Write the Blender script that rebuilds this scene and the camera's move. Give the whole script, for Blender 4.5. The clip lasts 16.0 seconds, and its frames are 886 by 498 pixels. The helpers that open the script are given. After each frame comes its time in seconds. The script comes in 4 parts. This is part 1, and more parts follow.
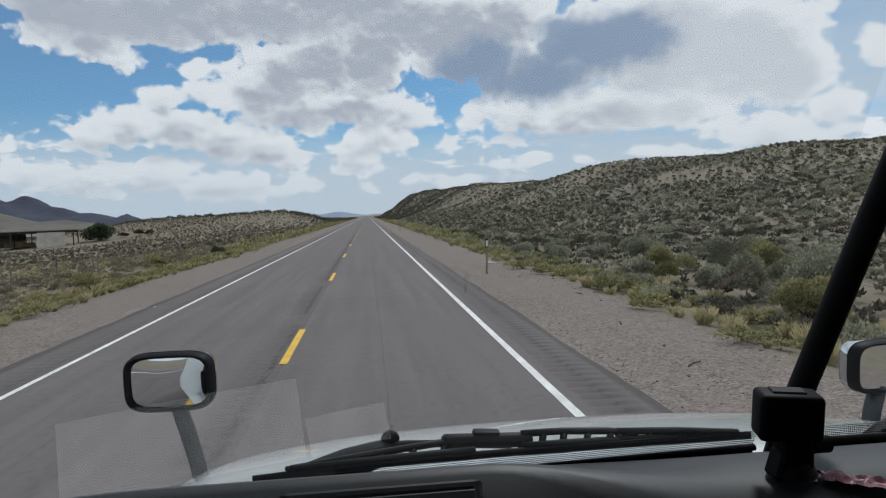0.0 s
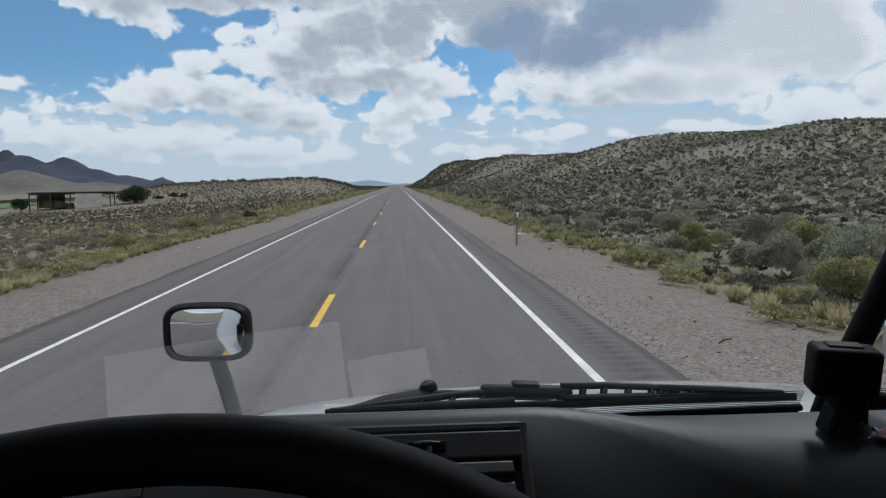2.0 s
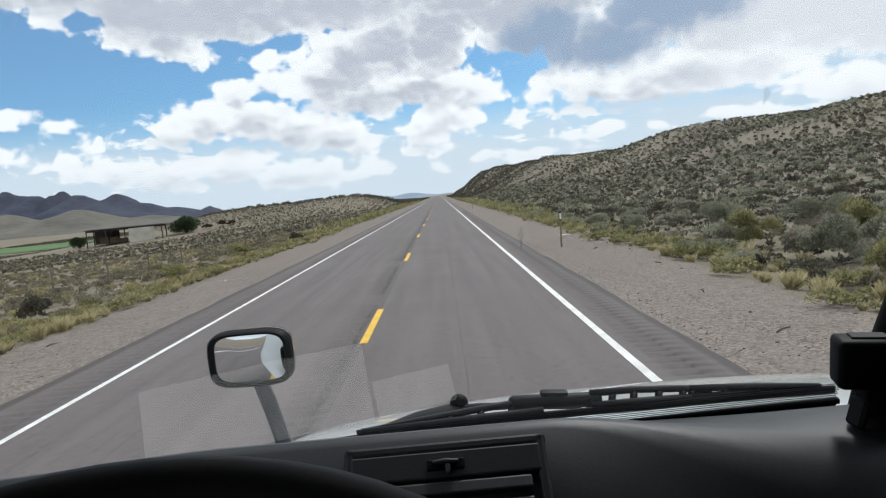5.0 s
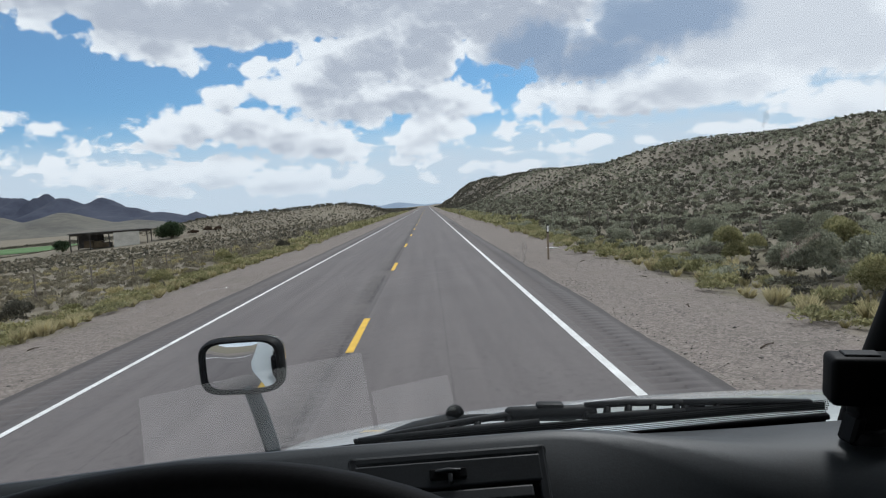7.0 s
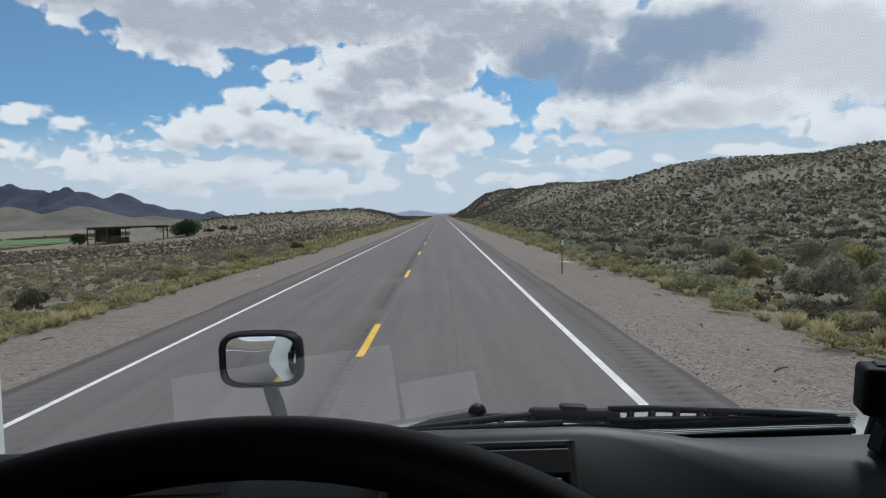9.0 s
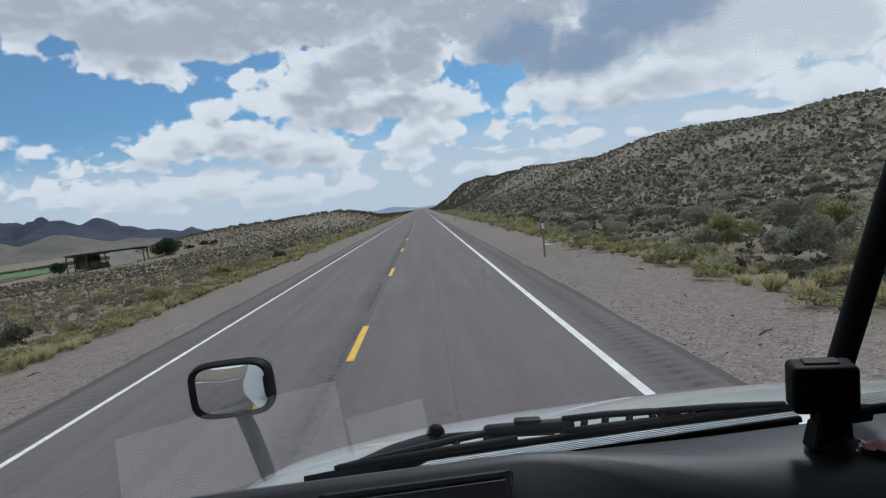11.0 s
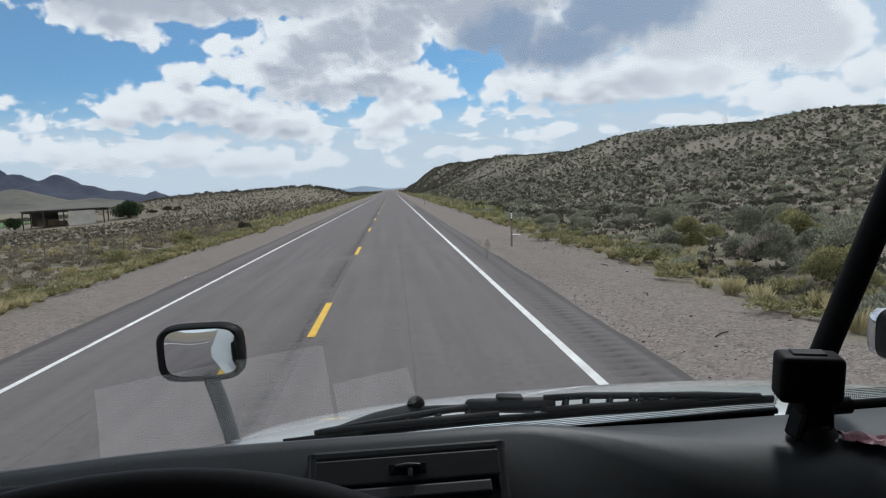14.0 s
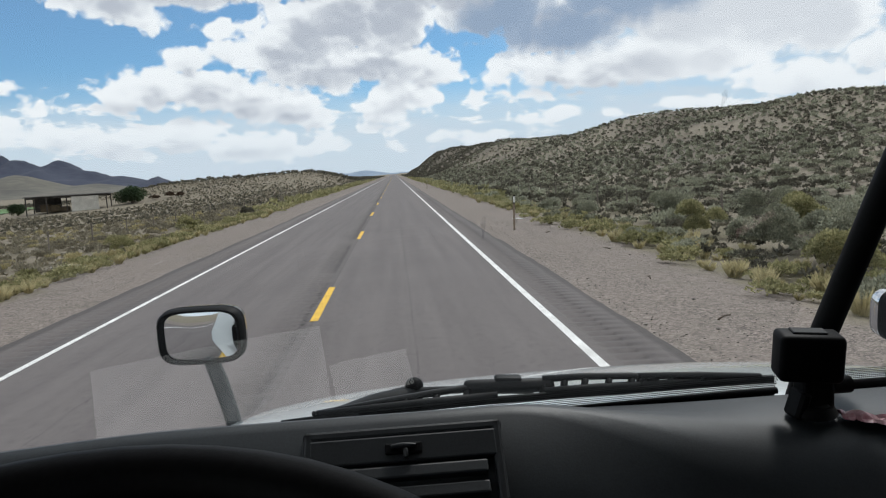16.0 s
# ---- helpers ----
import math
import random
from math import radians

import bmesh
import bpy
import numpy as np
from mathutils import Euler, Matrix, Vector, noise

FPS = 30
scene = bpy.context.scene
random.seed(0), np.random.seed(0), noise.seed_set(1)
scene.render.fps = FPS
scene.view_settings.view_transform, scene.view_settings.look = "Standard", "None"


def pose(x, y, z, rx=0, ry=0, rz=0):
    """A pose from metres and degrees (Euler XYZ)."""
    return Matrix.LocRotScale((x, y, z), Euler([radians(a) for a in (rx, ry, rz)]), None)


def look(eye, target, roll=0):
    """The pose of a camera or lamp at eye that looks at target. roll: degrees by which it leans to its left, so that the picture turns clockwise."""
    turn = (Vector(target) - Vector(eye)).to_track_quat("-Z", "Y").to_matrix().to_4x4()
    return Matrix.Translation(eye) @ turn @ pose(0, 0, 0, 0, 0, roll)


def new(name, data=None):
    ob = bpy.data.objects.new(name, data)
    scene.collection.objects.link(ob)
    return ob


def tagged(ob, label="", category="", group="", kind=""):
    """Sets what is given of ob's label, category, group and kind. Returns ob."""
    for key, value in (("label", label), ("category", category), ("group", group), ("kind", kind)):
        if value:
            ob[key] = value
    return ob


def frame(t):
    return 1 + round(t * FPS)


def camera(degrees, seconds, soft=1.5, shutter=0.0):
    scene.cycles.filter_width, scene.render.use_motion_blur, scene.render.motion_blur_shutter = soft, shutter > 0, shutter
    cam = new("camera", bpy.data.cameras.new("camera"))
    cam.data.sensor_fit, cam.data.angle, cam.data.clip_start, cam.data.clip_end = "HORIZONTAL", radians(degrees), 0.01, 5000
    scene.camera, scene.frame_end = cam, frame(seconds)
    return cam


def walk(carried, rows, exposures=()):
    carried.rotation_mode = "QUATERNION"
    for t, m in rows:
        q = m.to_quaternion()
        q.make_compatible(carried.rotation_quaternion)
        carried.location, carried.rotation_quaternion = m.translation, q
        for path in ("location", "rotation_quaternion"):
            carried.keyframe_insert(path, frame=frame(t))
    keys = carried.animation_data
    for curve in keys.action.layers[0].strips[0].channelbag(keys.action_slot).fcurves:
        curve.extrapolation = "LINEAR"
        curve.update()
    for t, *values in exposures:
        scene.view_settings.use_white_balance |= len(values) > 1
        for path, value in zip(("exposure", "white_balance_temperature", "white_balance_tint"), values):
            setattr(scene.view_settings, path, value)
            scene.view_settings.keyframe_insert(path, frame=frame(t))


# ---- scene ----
# ================= camera =================
cam = camera(64.4, 16.0, soft=1.15)
PATH = [
    (0, -0.007, 0.015, 2.295, -2.96, 2.19, -6.14),
    (0.5, 0.020, 0.018, 2.305, -3.21, 4.37, -7.63),
    (1, 0.049, 0.018, 2.306, -3.25, 5.58, -7.28),
    (1.5, 0.016, 0.027, 2.284, -3.62, 2.75, -6.00),
    (2, -0.028, 0.025, 2.263, -5.28, 0.80, -3.65),
    (2.5, -0.040, 0.026, 2.253, -6.20, -0.04, -1.67),
    (3, -0.013, 0.019, 2.264, -6.42, 2.49, -1.51),
    (3.5, 0.004, 0.010, 2.277, -5.73, 4.18, -0.73),
    (4, 0.005, 0.006, 2.279, -5.21, 4.48, -0.42),
    (4.2, 0.011, 0.025, 2.270, -4.94, 5.17, -0.14),
    (6.3, 0.014, -0.003, 2.277, -4.27, 5.12, -0.57),
    (6.5, 0.004, 0.001, 2.273, -4.62, 4.38, -1.20),
    (7, -0.006, 0.003, 2.277, -3.66, 4.18, -1.30),
    (7.5, -0.010, -0.009, 2.277, -1.95, 4.34, -0.96),
    (8, -0.016, -0.011, 2.272, -2.05, 3.41, -0.87),
    (8.5, -0.023, -0.012, 2.266, -1.85, 2.40, -0.48),
    (8.7, -0.034, -0.009, 2.261, -2.36, 1.69, -0.08),
    (10.8, 0.010, -0.012, 2.294, -3.64, 5.27, -0.48),
    (11, 0.038, -0.003, 2.303, -3.55, 7.21, -1.72),
    (11.5, 0.057, 0.014, 2.310, -3.55, 8.17, -4.41),
    (12, 0.075, 0.019, 2.309, -3.93, 8.09, -5.27),
    (12.5, 0.059, 0.015, 2.303, -5.20, 6.79, -5.43),
    (13, 0.014, 0.012, 2.289, -6.07, 3.68, -5.34),
    (13.5, 0.009, 0.009, 2.291, -5.86, 3.51, -4.63),
    (14, -0.005, 0.001, 2.289, -5.06, 2.98, -4.17),
    (14.5, 0.001, -0.006, 2.299, -5.59, 4.31, -3.59),
    (15, 0.011, 0.014, 2.296, -5.77, 4.53, -4.67),
    (15.5, 0.015, 0.016, 2.290, -5.88, 4.49, -4.86),
    (16, 0.003, 0.009, 2.282, -6.33, 3.22, -3.96),
]
walk(cam, [(t, pose(x, y, z, 90 + pitch, roll, yaw)) for t, x, y, z, pitch, roll, yaw in PATH],
     [(t, e, k, 8) for t, e, k in ((0, -0.36, 6000), (1.0, -0.38, 5950), (2.0, -0.3, 5850), (2.5, -0.18, 5900), (3, 0.05, 6100), (3.5, 0.15, 6250), (4, 0.15, 6250),
                                    (6.0, -0.1, 5950), (6.5, -0.2, 5900), (7, -0.1, 5950), (8.5, -0.22, 5950), (11, -0.34, 5800), (12.5, -0.32, 5800), (14, -0.18, 5950), (16, -0.04, 6150))])

# ================= node helpers =================
def nd(nt, kind, **kw):
    n = nt.nodes.new(kind)
    for k, v in kw.items():
        if k == "op":
            n.operation = v
        elif k == "ins":
            for key, val in v.items():
                if isinstance(val, bpy.types.NodeSocket):
                    nt.links.new(val, n.inputs[key])
                else:
                    n.inputs[key].default_value = val
        elif k == "blend":
            n.blend_type = v
        elif k == "dtype":
            n.data_type = v
    return n


def mth(nt, op, a, b=0.0, c=0.0, clamp=False):
    n = nd(nt, "ShaderNodeMath", op=op, ins={0: a, 1: b, 2: c})
    n.use_clamp = clamp
    return n.outputs[0]


def vmth(nt, op, a, b=(0, 0, 0)):
    n = nd(nt, "ShaderNodeVectorMath", op=op, ins={0: a, 1: b})
    return n.outputs["Value"] if op in ("LENGTH", "DOT_PRODUCT") else n.outputs["Vector"]


def step_map(nt, v, lo, hi, a=0.0, b=1.0):
    n = nd(nt, "ShaderNodeMapRange", ins={0: v, 1: lo, 2: hi, 3: a, 4: b})
    n.interpolation_type = "SMOOTHSTEP"
    return n.outputs[0]


def mixc(nt, f, a, b):
    n = nt.nodes.new("ShaderNodeMix")
    n.data_type = "RGBA"
    for key, val in ((0, f), (6, a), (7, b)):
        if isinstance(val, bpy.types.NodeSocket):
            nt.links.new(val, n.inputs[key])
        else:
            n.inputs[key].default_value = (*val, 1) if isinstance(val, tuple) and len(val) == 3 else val
    return n.outputs[2]


def noise_tex(nt, vec, scale, detail=4.0, rough=0.55, dist=0.0):
    n = nd(nt, "ShaderNodeTexNoise", ins={"Vector": vec, "Scale": scale, "Detail": detail, "Roughness": rough, "Distortion": dist})
    return n.outputs[0]


# ================= world: sky with cumulus =================
SUN_AZ, SUN_EL = 28.0, 50.0          # degrees right of the road ahead, above the horizon
world = bpy.data.worlds.new("sky")
scene.world = world
world.use_nodes = True
wt = world.node_tree
wt.nodes.clear()
sky = wt.nodes.new("ShaderNodeTexSky")
sky.sky_type, sky.sun_disc = "NISHITA", False
sky.sun_elevation, sky.sun_rotation = radians(SUN_EL), radians(SUN_AZ)
sky.altitude, sky.air_density, sky.dust_density = 1500, 1.0, 0.6
coord = wt.nodes.new("ShaderNodeTexCoord").outputs["Generated"]
sep = nd(wt, "ShaderNodeSeparateXYZ", ins={0: coord})
DEG = 180 / math.pi
az = mth(wt, "MULTIPLY", mth(wt, "ARCTAN2", sep.outputs[0], sep.outputs[1]), DEG)
el = mth(wt, "MULTIPLY", mth(wt, "ARCSINE", sep.outputs[2]), DEG)
flat = nd(wt, "ShaderNodeCombineXYZ", ins={0: az, 1: el}).outputs[0]
# ragged edges: the cloud plane is warped by noise
warp = nd(wt, "ShaderNodeTexNoise", ins={"Vector": flat, "Scale": 0.30, "Detail": 3.0, "Roughness": 0.55}).outputs["Color"]
warp = vmth(wt, "MULTIPLY", vmth(wt, "SUBTRACT", warp, (0.5, 0.5, 0.5)), (2.6, 1.3, 0))
bent = vmth(wt, "ADD", flat, warp)
# banks of cloud: azimuth, elevation, half width, half height (degrees)
DECK = [(-26.4, 17.3, 6.4, 2.3), (-21.3, 15.7, 4.8, 2.7), (-19.5, 13.8, 3.1, 1.8), (-17.8, 12.0, 0.9, 0.6), (-14.4, 15.9, 7.4, 2.8), (-7.8, 15.9, 7.7, 2.5), (-1.0, 17.0, 6.8, 2.8), (-29.9, 16.4, 2.4, 1.5), (-27.3, 15.0, 1.1, 0.7), (-8, 20.5, 24, 4), (22, 21, 20, 4.5)]
TOWERS = [(-14.9, 9.3, 1.6, 1.2), (-12.7, 9.6, 1.6, 0.9), (-11.6, 11.5, 1.5, 0.5), (-10.2, 11.9, 0.9, 0.4), (-8.0, 10.0, 2.7, 1.9), (-5.9, 11.4, 3.2, 2.4), (-2.7, 12.6, 3.6, 2.6), (0.8, 12.7, 3.2, 3.0), (-4.7, 8.5, 5.0, 1.7), (-0.6, 8.8, 4.6, 1.9), (3.2, 8.1, 2.4, 1.3), (-1.1, 5.0, 2.1, 1.2), (-0.4, 3.4, 1.4, 0.6), (1.1, 6.1, 2.7, 1.3)]
LEFT = [(-19.9, 6.9, 2.0, 1.0), (-17.5, 7.3, 2.5, 1.4), (-14.1, 7.2, 2.9, 1.7), (-10.7, 6.4, 2.9, 1.7), (-7.6, 5.6, 2.5, 1.5), (-6.3, 4.8, 1.4, 1.1), (-22.4, 5.6, 2.4, 0.3), (-27.7, 4.5, 2.1, 0.6), (-24.6, 3.9, 3.7, 0.9), (-20.8, 3.5, 4.5, 1.2), (-16.1, 3.6, 4.7, 1.2), (-11.4, 3.0, 4.5, 1.2), (-30.4, 7.7, 1.3, 0.5), (-27.6, 7.2, 0.7, 0.3), (-31.0, 5.1, 0.7, 0.2), (-6.5, 2.5, 3.2, 0.7)]
RIGHT = [(3.9, 15.4, 5.0, 2.7), (8.4, 14.0, 4.9, 3.7), (12.0, 15.1, 3.3, 2.4), (13.9, 11.0, 5.5, 2.5), (19.5, 12.8, 6.3, 3.0), (24.3, 12.5, 6.3, 4.2), (29.4, 11.3, 5.4, 3.7), (9.6, 7.5, 1.9, 0.9), (12.9, 7.5, 3.7, 1.2), (16.8, 7.5, 4.2, 1.5), (20.9, 7.9, 4.7, 1.9), (24.9, 7.6, 3.4, 1.7), (23.2, 4.1, 3.4, 0.8), (28.9, 5.6, 2.5, 0.6), (32.5, 5.0, 2.3, 0.8), (6.3, 2.5, 4.1, 0.5), (11.8, 3.7, 3.1, 0.5), (10.3, 5.4, 2.7, 0.4), (32.2, 9.8, 3.1, 3.1), (35.4, 6.4, 1.6, 1.2), (37.7, 10.3, 0.9, 1.0), (36.0, 3.9, 4.3, 1.0), (30.6, 5.0, 3.7, 1.2), (33.7, 13.3, 1.1, 0.4)]
GLOOM = [(-18.2, 14.7, 8.0, 1.7), (-23.2, 15.6, 4.3, 1.3), (-6.6, 14.9, 5.9, 1.4), (-4.3, 7.9, 5.9, 0.9), (-13.0, 5.1, 5.3, 0.6), (-19.2, 5.7, 2.5, 0.4), (16.3, 5.8, 5.8, 0.7)]
SHADED = [(9.5, 11.4, 4.2, 2.6), (14.6, 10.3, 4.5, 2.0), (19.9, 12.7, 5.9, 2.4), (16.2, 12.8, 2.5, 2.4)]
BANKS = DECK + TOWERS + LEFT + RIGHT


def bank_field(banks, vec):
    """Depth inside the banks, in degrees; negative outside."""
    total = None
    for a, e, w, h in banks:
        d = vmth(wt, "MULTIPLY", vmth(wt, "SUBTRACT", vec, (a, e, 0)), (1 / w, 1 / h, 0))
        f = mth(wt, "MULTIPLY", mth(wt, "SUBTRACT", 1.0, vmth(wt, "LENGTH", d)), 0.85 * min(w, h))
        total = f if total is None else mth(wt, "MAXIMUM", total, f)
    return total


def billows(vec):
    """Rounded heaps of three sizes with finer curls on them, in degrees."""
    tall = vmth(wt, "MULTIPLY", vec, (1.0, 1.3, 0))
    total = mth(wt, "MULTIPLY", mth(wt, "SUBTRACT", noise_tex(wt, tall, 0.5, 6.0, 0.58), 0.5), 2.1)
    for size, amount in ((0.42, 0.80), (0.95, 0.42), (2.2, 0.15)):
        vo = wt.nodes.new("ShaderNodeTexVoronoi")
        vo.voronoi_dimensions, vo.feature = "2D", "SMOOTH_F1"
        wt.links.new(tall, vo.inputs["Vector"])
        vo.inputs["Scale"].default_value = size
        vo.inputs["Smoothness"].default_value = 0.25
        total = mth(wt, "ADD", total, mth(wt, "MULTIPLY", mth(wt, "SUBTRACT", 0.42, vo.outputs["Distance"]), amount))
    return mth(wt, "MULTIPLY", total, calm)


calm = mth(wt, "MULTIPLY", step_map(wt, az, 16, 26, 1.0, 0.6), step_map(wt, el, 1.0, 5.0, 0.6, 1.0))
field = bank_field(BANKS, bent)
# scattered cloud over the rest of the dome
around = noise_tex(wt, coord, 2.6, 2.0)
beyond = mth(wt, "MAXIMUM", step_map(wt, el, 20, 28), step_map(wt, mth(wt, "ABSOLUTE", az), 40, 50))
scatter = mth(wt, "SUBTRACT", mth(wt, "MULTIPLY", mth(wt, "SUBTRACT", around, 0.42), 5.0), mth(wt, "SUBTRACT", 3.0, mth(wt, "MULTIPLY", beyond, 3.0)))
field = mth(wt, "MAXIMUM", field, scatter)
puffs_at = vmth(wt, "ADD", flat, vmth(wt, "MULTIPLY", warp, (0.45, 0.45, 0)))
heap = billows(puffs_at)
heap_above = billows(vmth(wt, "ADD", puffs_at, (0.12, 0.38, 0)))
strands = mth(wt, "SUBTRACT", noise_tex(wt, vmth(wt, "MULTIPLY", bent, (0.26, 0.75, 0)), 1.0, 4.0, 0.6), 0.52)
low = mth(wt, "MULTIPLY", strands, step_map(wt, el, 7.0, 4.0, 0.0, 4.0))
body = mth(wt, "ADD", mth(wt, "ADD", field, low), mth(wt, "ADD", heap, 0.28))
dens = step_map(wt, body, -0.08, 0.36)
# tops catch the light, thick middles and undersides are grey
over = step_map(wt, bank_field(BANKS, vmth(wt, "ADD", bent, (0.2, 0.9, 0))), -0.3, 1.5)
slope = mth(wt, "MULTIPLY", mth(wt, "SUBTRACT", heap_above, heap), 0.5)
grey = mth(wt, "ADD", mth(wt, "ADD", mth(wt, "MULTIPLY", over, 0.68), slope), mth(wt, "MULTIPLY", step_map(wt, body, 0.3, 2.2), 0.25))
grey = mth(wt, "MULTIPLY", step_map(wt, grey, 0.05, 0.95), step_map(wt, az, 14, 26, 0.9, 0.45))
shade = step_map(wt, mth(wt, "ADD", bank_field(SHADED, bent), mth(wt, "MULTIPLY", heap, 0.8)), -0.35, 0.95)
gloom = step_map(wt, mth(wt, "ADD", bank_field(GLOOM, bent), mth(wt, "MULTIPLY", heap, 0.5)), -0.4, 0.9)
grey = mth(wt, "MAXIMUM", grey, mth(wt, "MULTIPLY", gloom, 0.85), clamp=True)
cloud = mixc(wt, grey, (1.0, 1.0, 1.0), (0.50, 0.525, 0.59))
cloud = mixc(wt, mth(wt, "MULTIPLY", shade, 0.86), cloud, (0.31, 0.40, 0.54))
blue = nd(wt, "ShaderNodeMix", dtype="RGBA", blend="MULTIPLY", ins={0: 1.0, 6: sky.outputs[0], 7: (0.050, 0.083, 0.100, 1)}).outputs[2]
# the haze near the horizon, and thin veils of cloud
haze = mth(wt, "MULTIPLY", step_map(wt, el, 9.0, 0.5), 0.85)
streaks = step_map(wt, noise_tex(wt, vmth(wt, "MULTIPLY", bent, (0.10, 0.42, 0)), 1.0, 5.0, 0.6), 0.30, 0.62)
veil = mth(wt, "MULTIPLY", mth(wt, "MAXIMUM", mth(wt, "MULTIPLY", step_map(wt, az, 6, 20), step_map(wt, el, 19, 6, 0.45, 1.0)), step_map(wt, el, 7.0, 3.5)), step_map(wt, streaks, 0.0, 1.0, 0.45, 0.95))
blue = mixc(wt, 0.20, blue, (0.52, 0.66, 0.78))
base = mixc(wt, veil, blue, (0.66, 0.75, 0.83))
base = mixc(wt, haze, base, (0.68, 0.755, 0.825))
dome = mixc(wt, dens, base, cloud)
dome = mixc(wt, step_map(wt, el, 6.5, 0.5, 0.0, 0.5), dome, (0.70, 0.765, 0.83))
bg = nd(wt, "ShaderNodeBackground", ins={0: dome, 1: 1.0})
wt.links.new(bg.outputs[0], nd(wt, "ShaderNodeOutputWorld").inputs[0])

sun = new("sun", bpy.data.lights.new("sun", "SUN"))
sun.data.energy, sun.data.angle, sun.data.color = 2.1, radians(8.0), (1, 0.96, 0.9)
sa, se = radians(SUN_AZ), radians(SUN_EL)
sun.matrix_world = look((math.sin(sa) * math.cos(se) * 50, math.cos(sa) * math.cos(se) * 50, math.sin(se) * 50), (0, 0, 0))


# ================= materials =================
def material(name, color, rough=0.8, metal=0.0, spec=0.5):
    m = bpy.data.materials.new(name)
    m.use_nodes = True
    b = m.node_tree.nodes["Principled BSDF"]
    b.inputs["Base Color"].default_value = (*color, 1)
    b.inputs["Roughness"].default_value = rough
    b.inputs["Metallic"].default_value = metal
    b.inputs["Specular IOR Level"].default_value = spec
    return m, m.node_tree, b


def grainy(name, dark, light, scale=8.0, rough=0.8, bump=0.2, fine=60.0, metal=0.0, spec=0.4, island=0.0, depth=0.02, leaf=0.0):
    """Two colours mixed by coarse and fine noise, with fine relief."""
    m, nt, b = material(name, light, rough, metal, spec)
    geo = nt.nodes.new("ShaderNodeNewGeometry")
    pos = nt.nodes.new("ShaderNodeTexCoord").outputs["Object"]
    a = noise_tex(nt, pos, scale, 5)
    f = noise_tex(nt, pos, fine, 4, 0.65)
    v = mth(nt, "ADD", mth(nt, "MULTIPLY", a, 0.6), mth(nt, "MULTIPLY", f, 0.4))
    v = step_map(nt, v, 0.33, 0.67)
    if island:
        r = mth(nt, "SUBTRACT", geo.outputs["Random Per Island"], 0.5)
        v = mth(nt, "ADD", v, mth(nt, "MULTIPLY", r, island), clamp=True)
    tint = mixc(nt, v, dark, light)
    nt.links.new(tint, b.inputs["Base Color"])
    if leaf:
        # thin leaves let light through
        tl = nd(nt, "ShaderNodeBsdfTranslucent", ins={0: tint})
        mx = nd(nt, "ShaderNodeMixShader", ins={0: leaf, 1: b.outputs[0], 2: tl.outputs[0]})
        nt.links.new(mx.outputs[0], nt.nodes["Material Output"].inputs[0])
    if bump:
        bm_ = nd(nt, "ShaderNodeBump", ins={"Height": f, "Strength": bump, "Distance": depth})
        nt.links.new(bm_.outputs[0], b.inputs["Normal"])
    return m


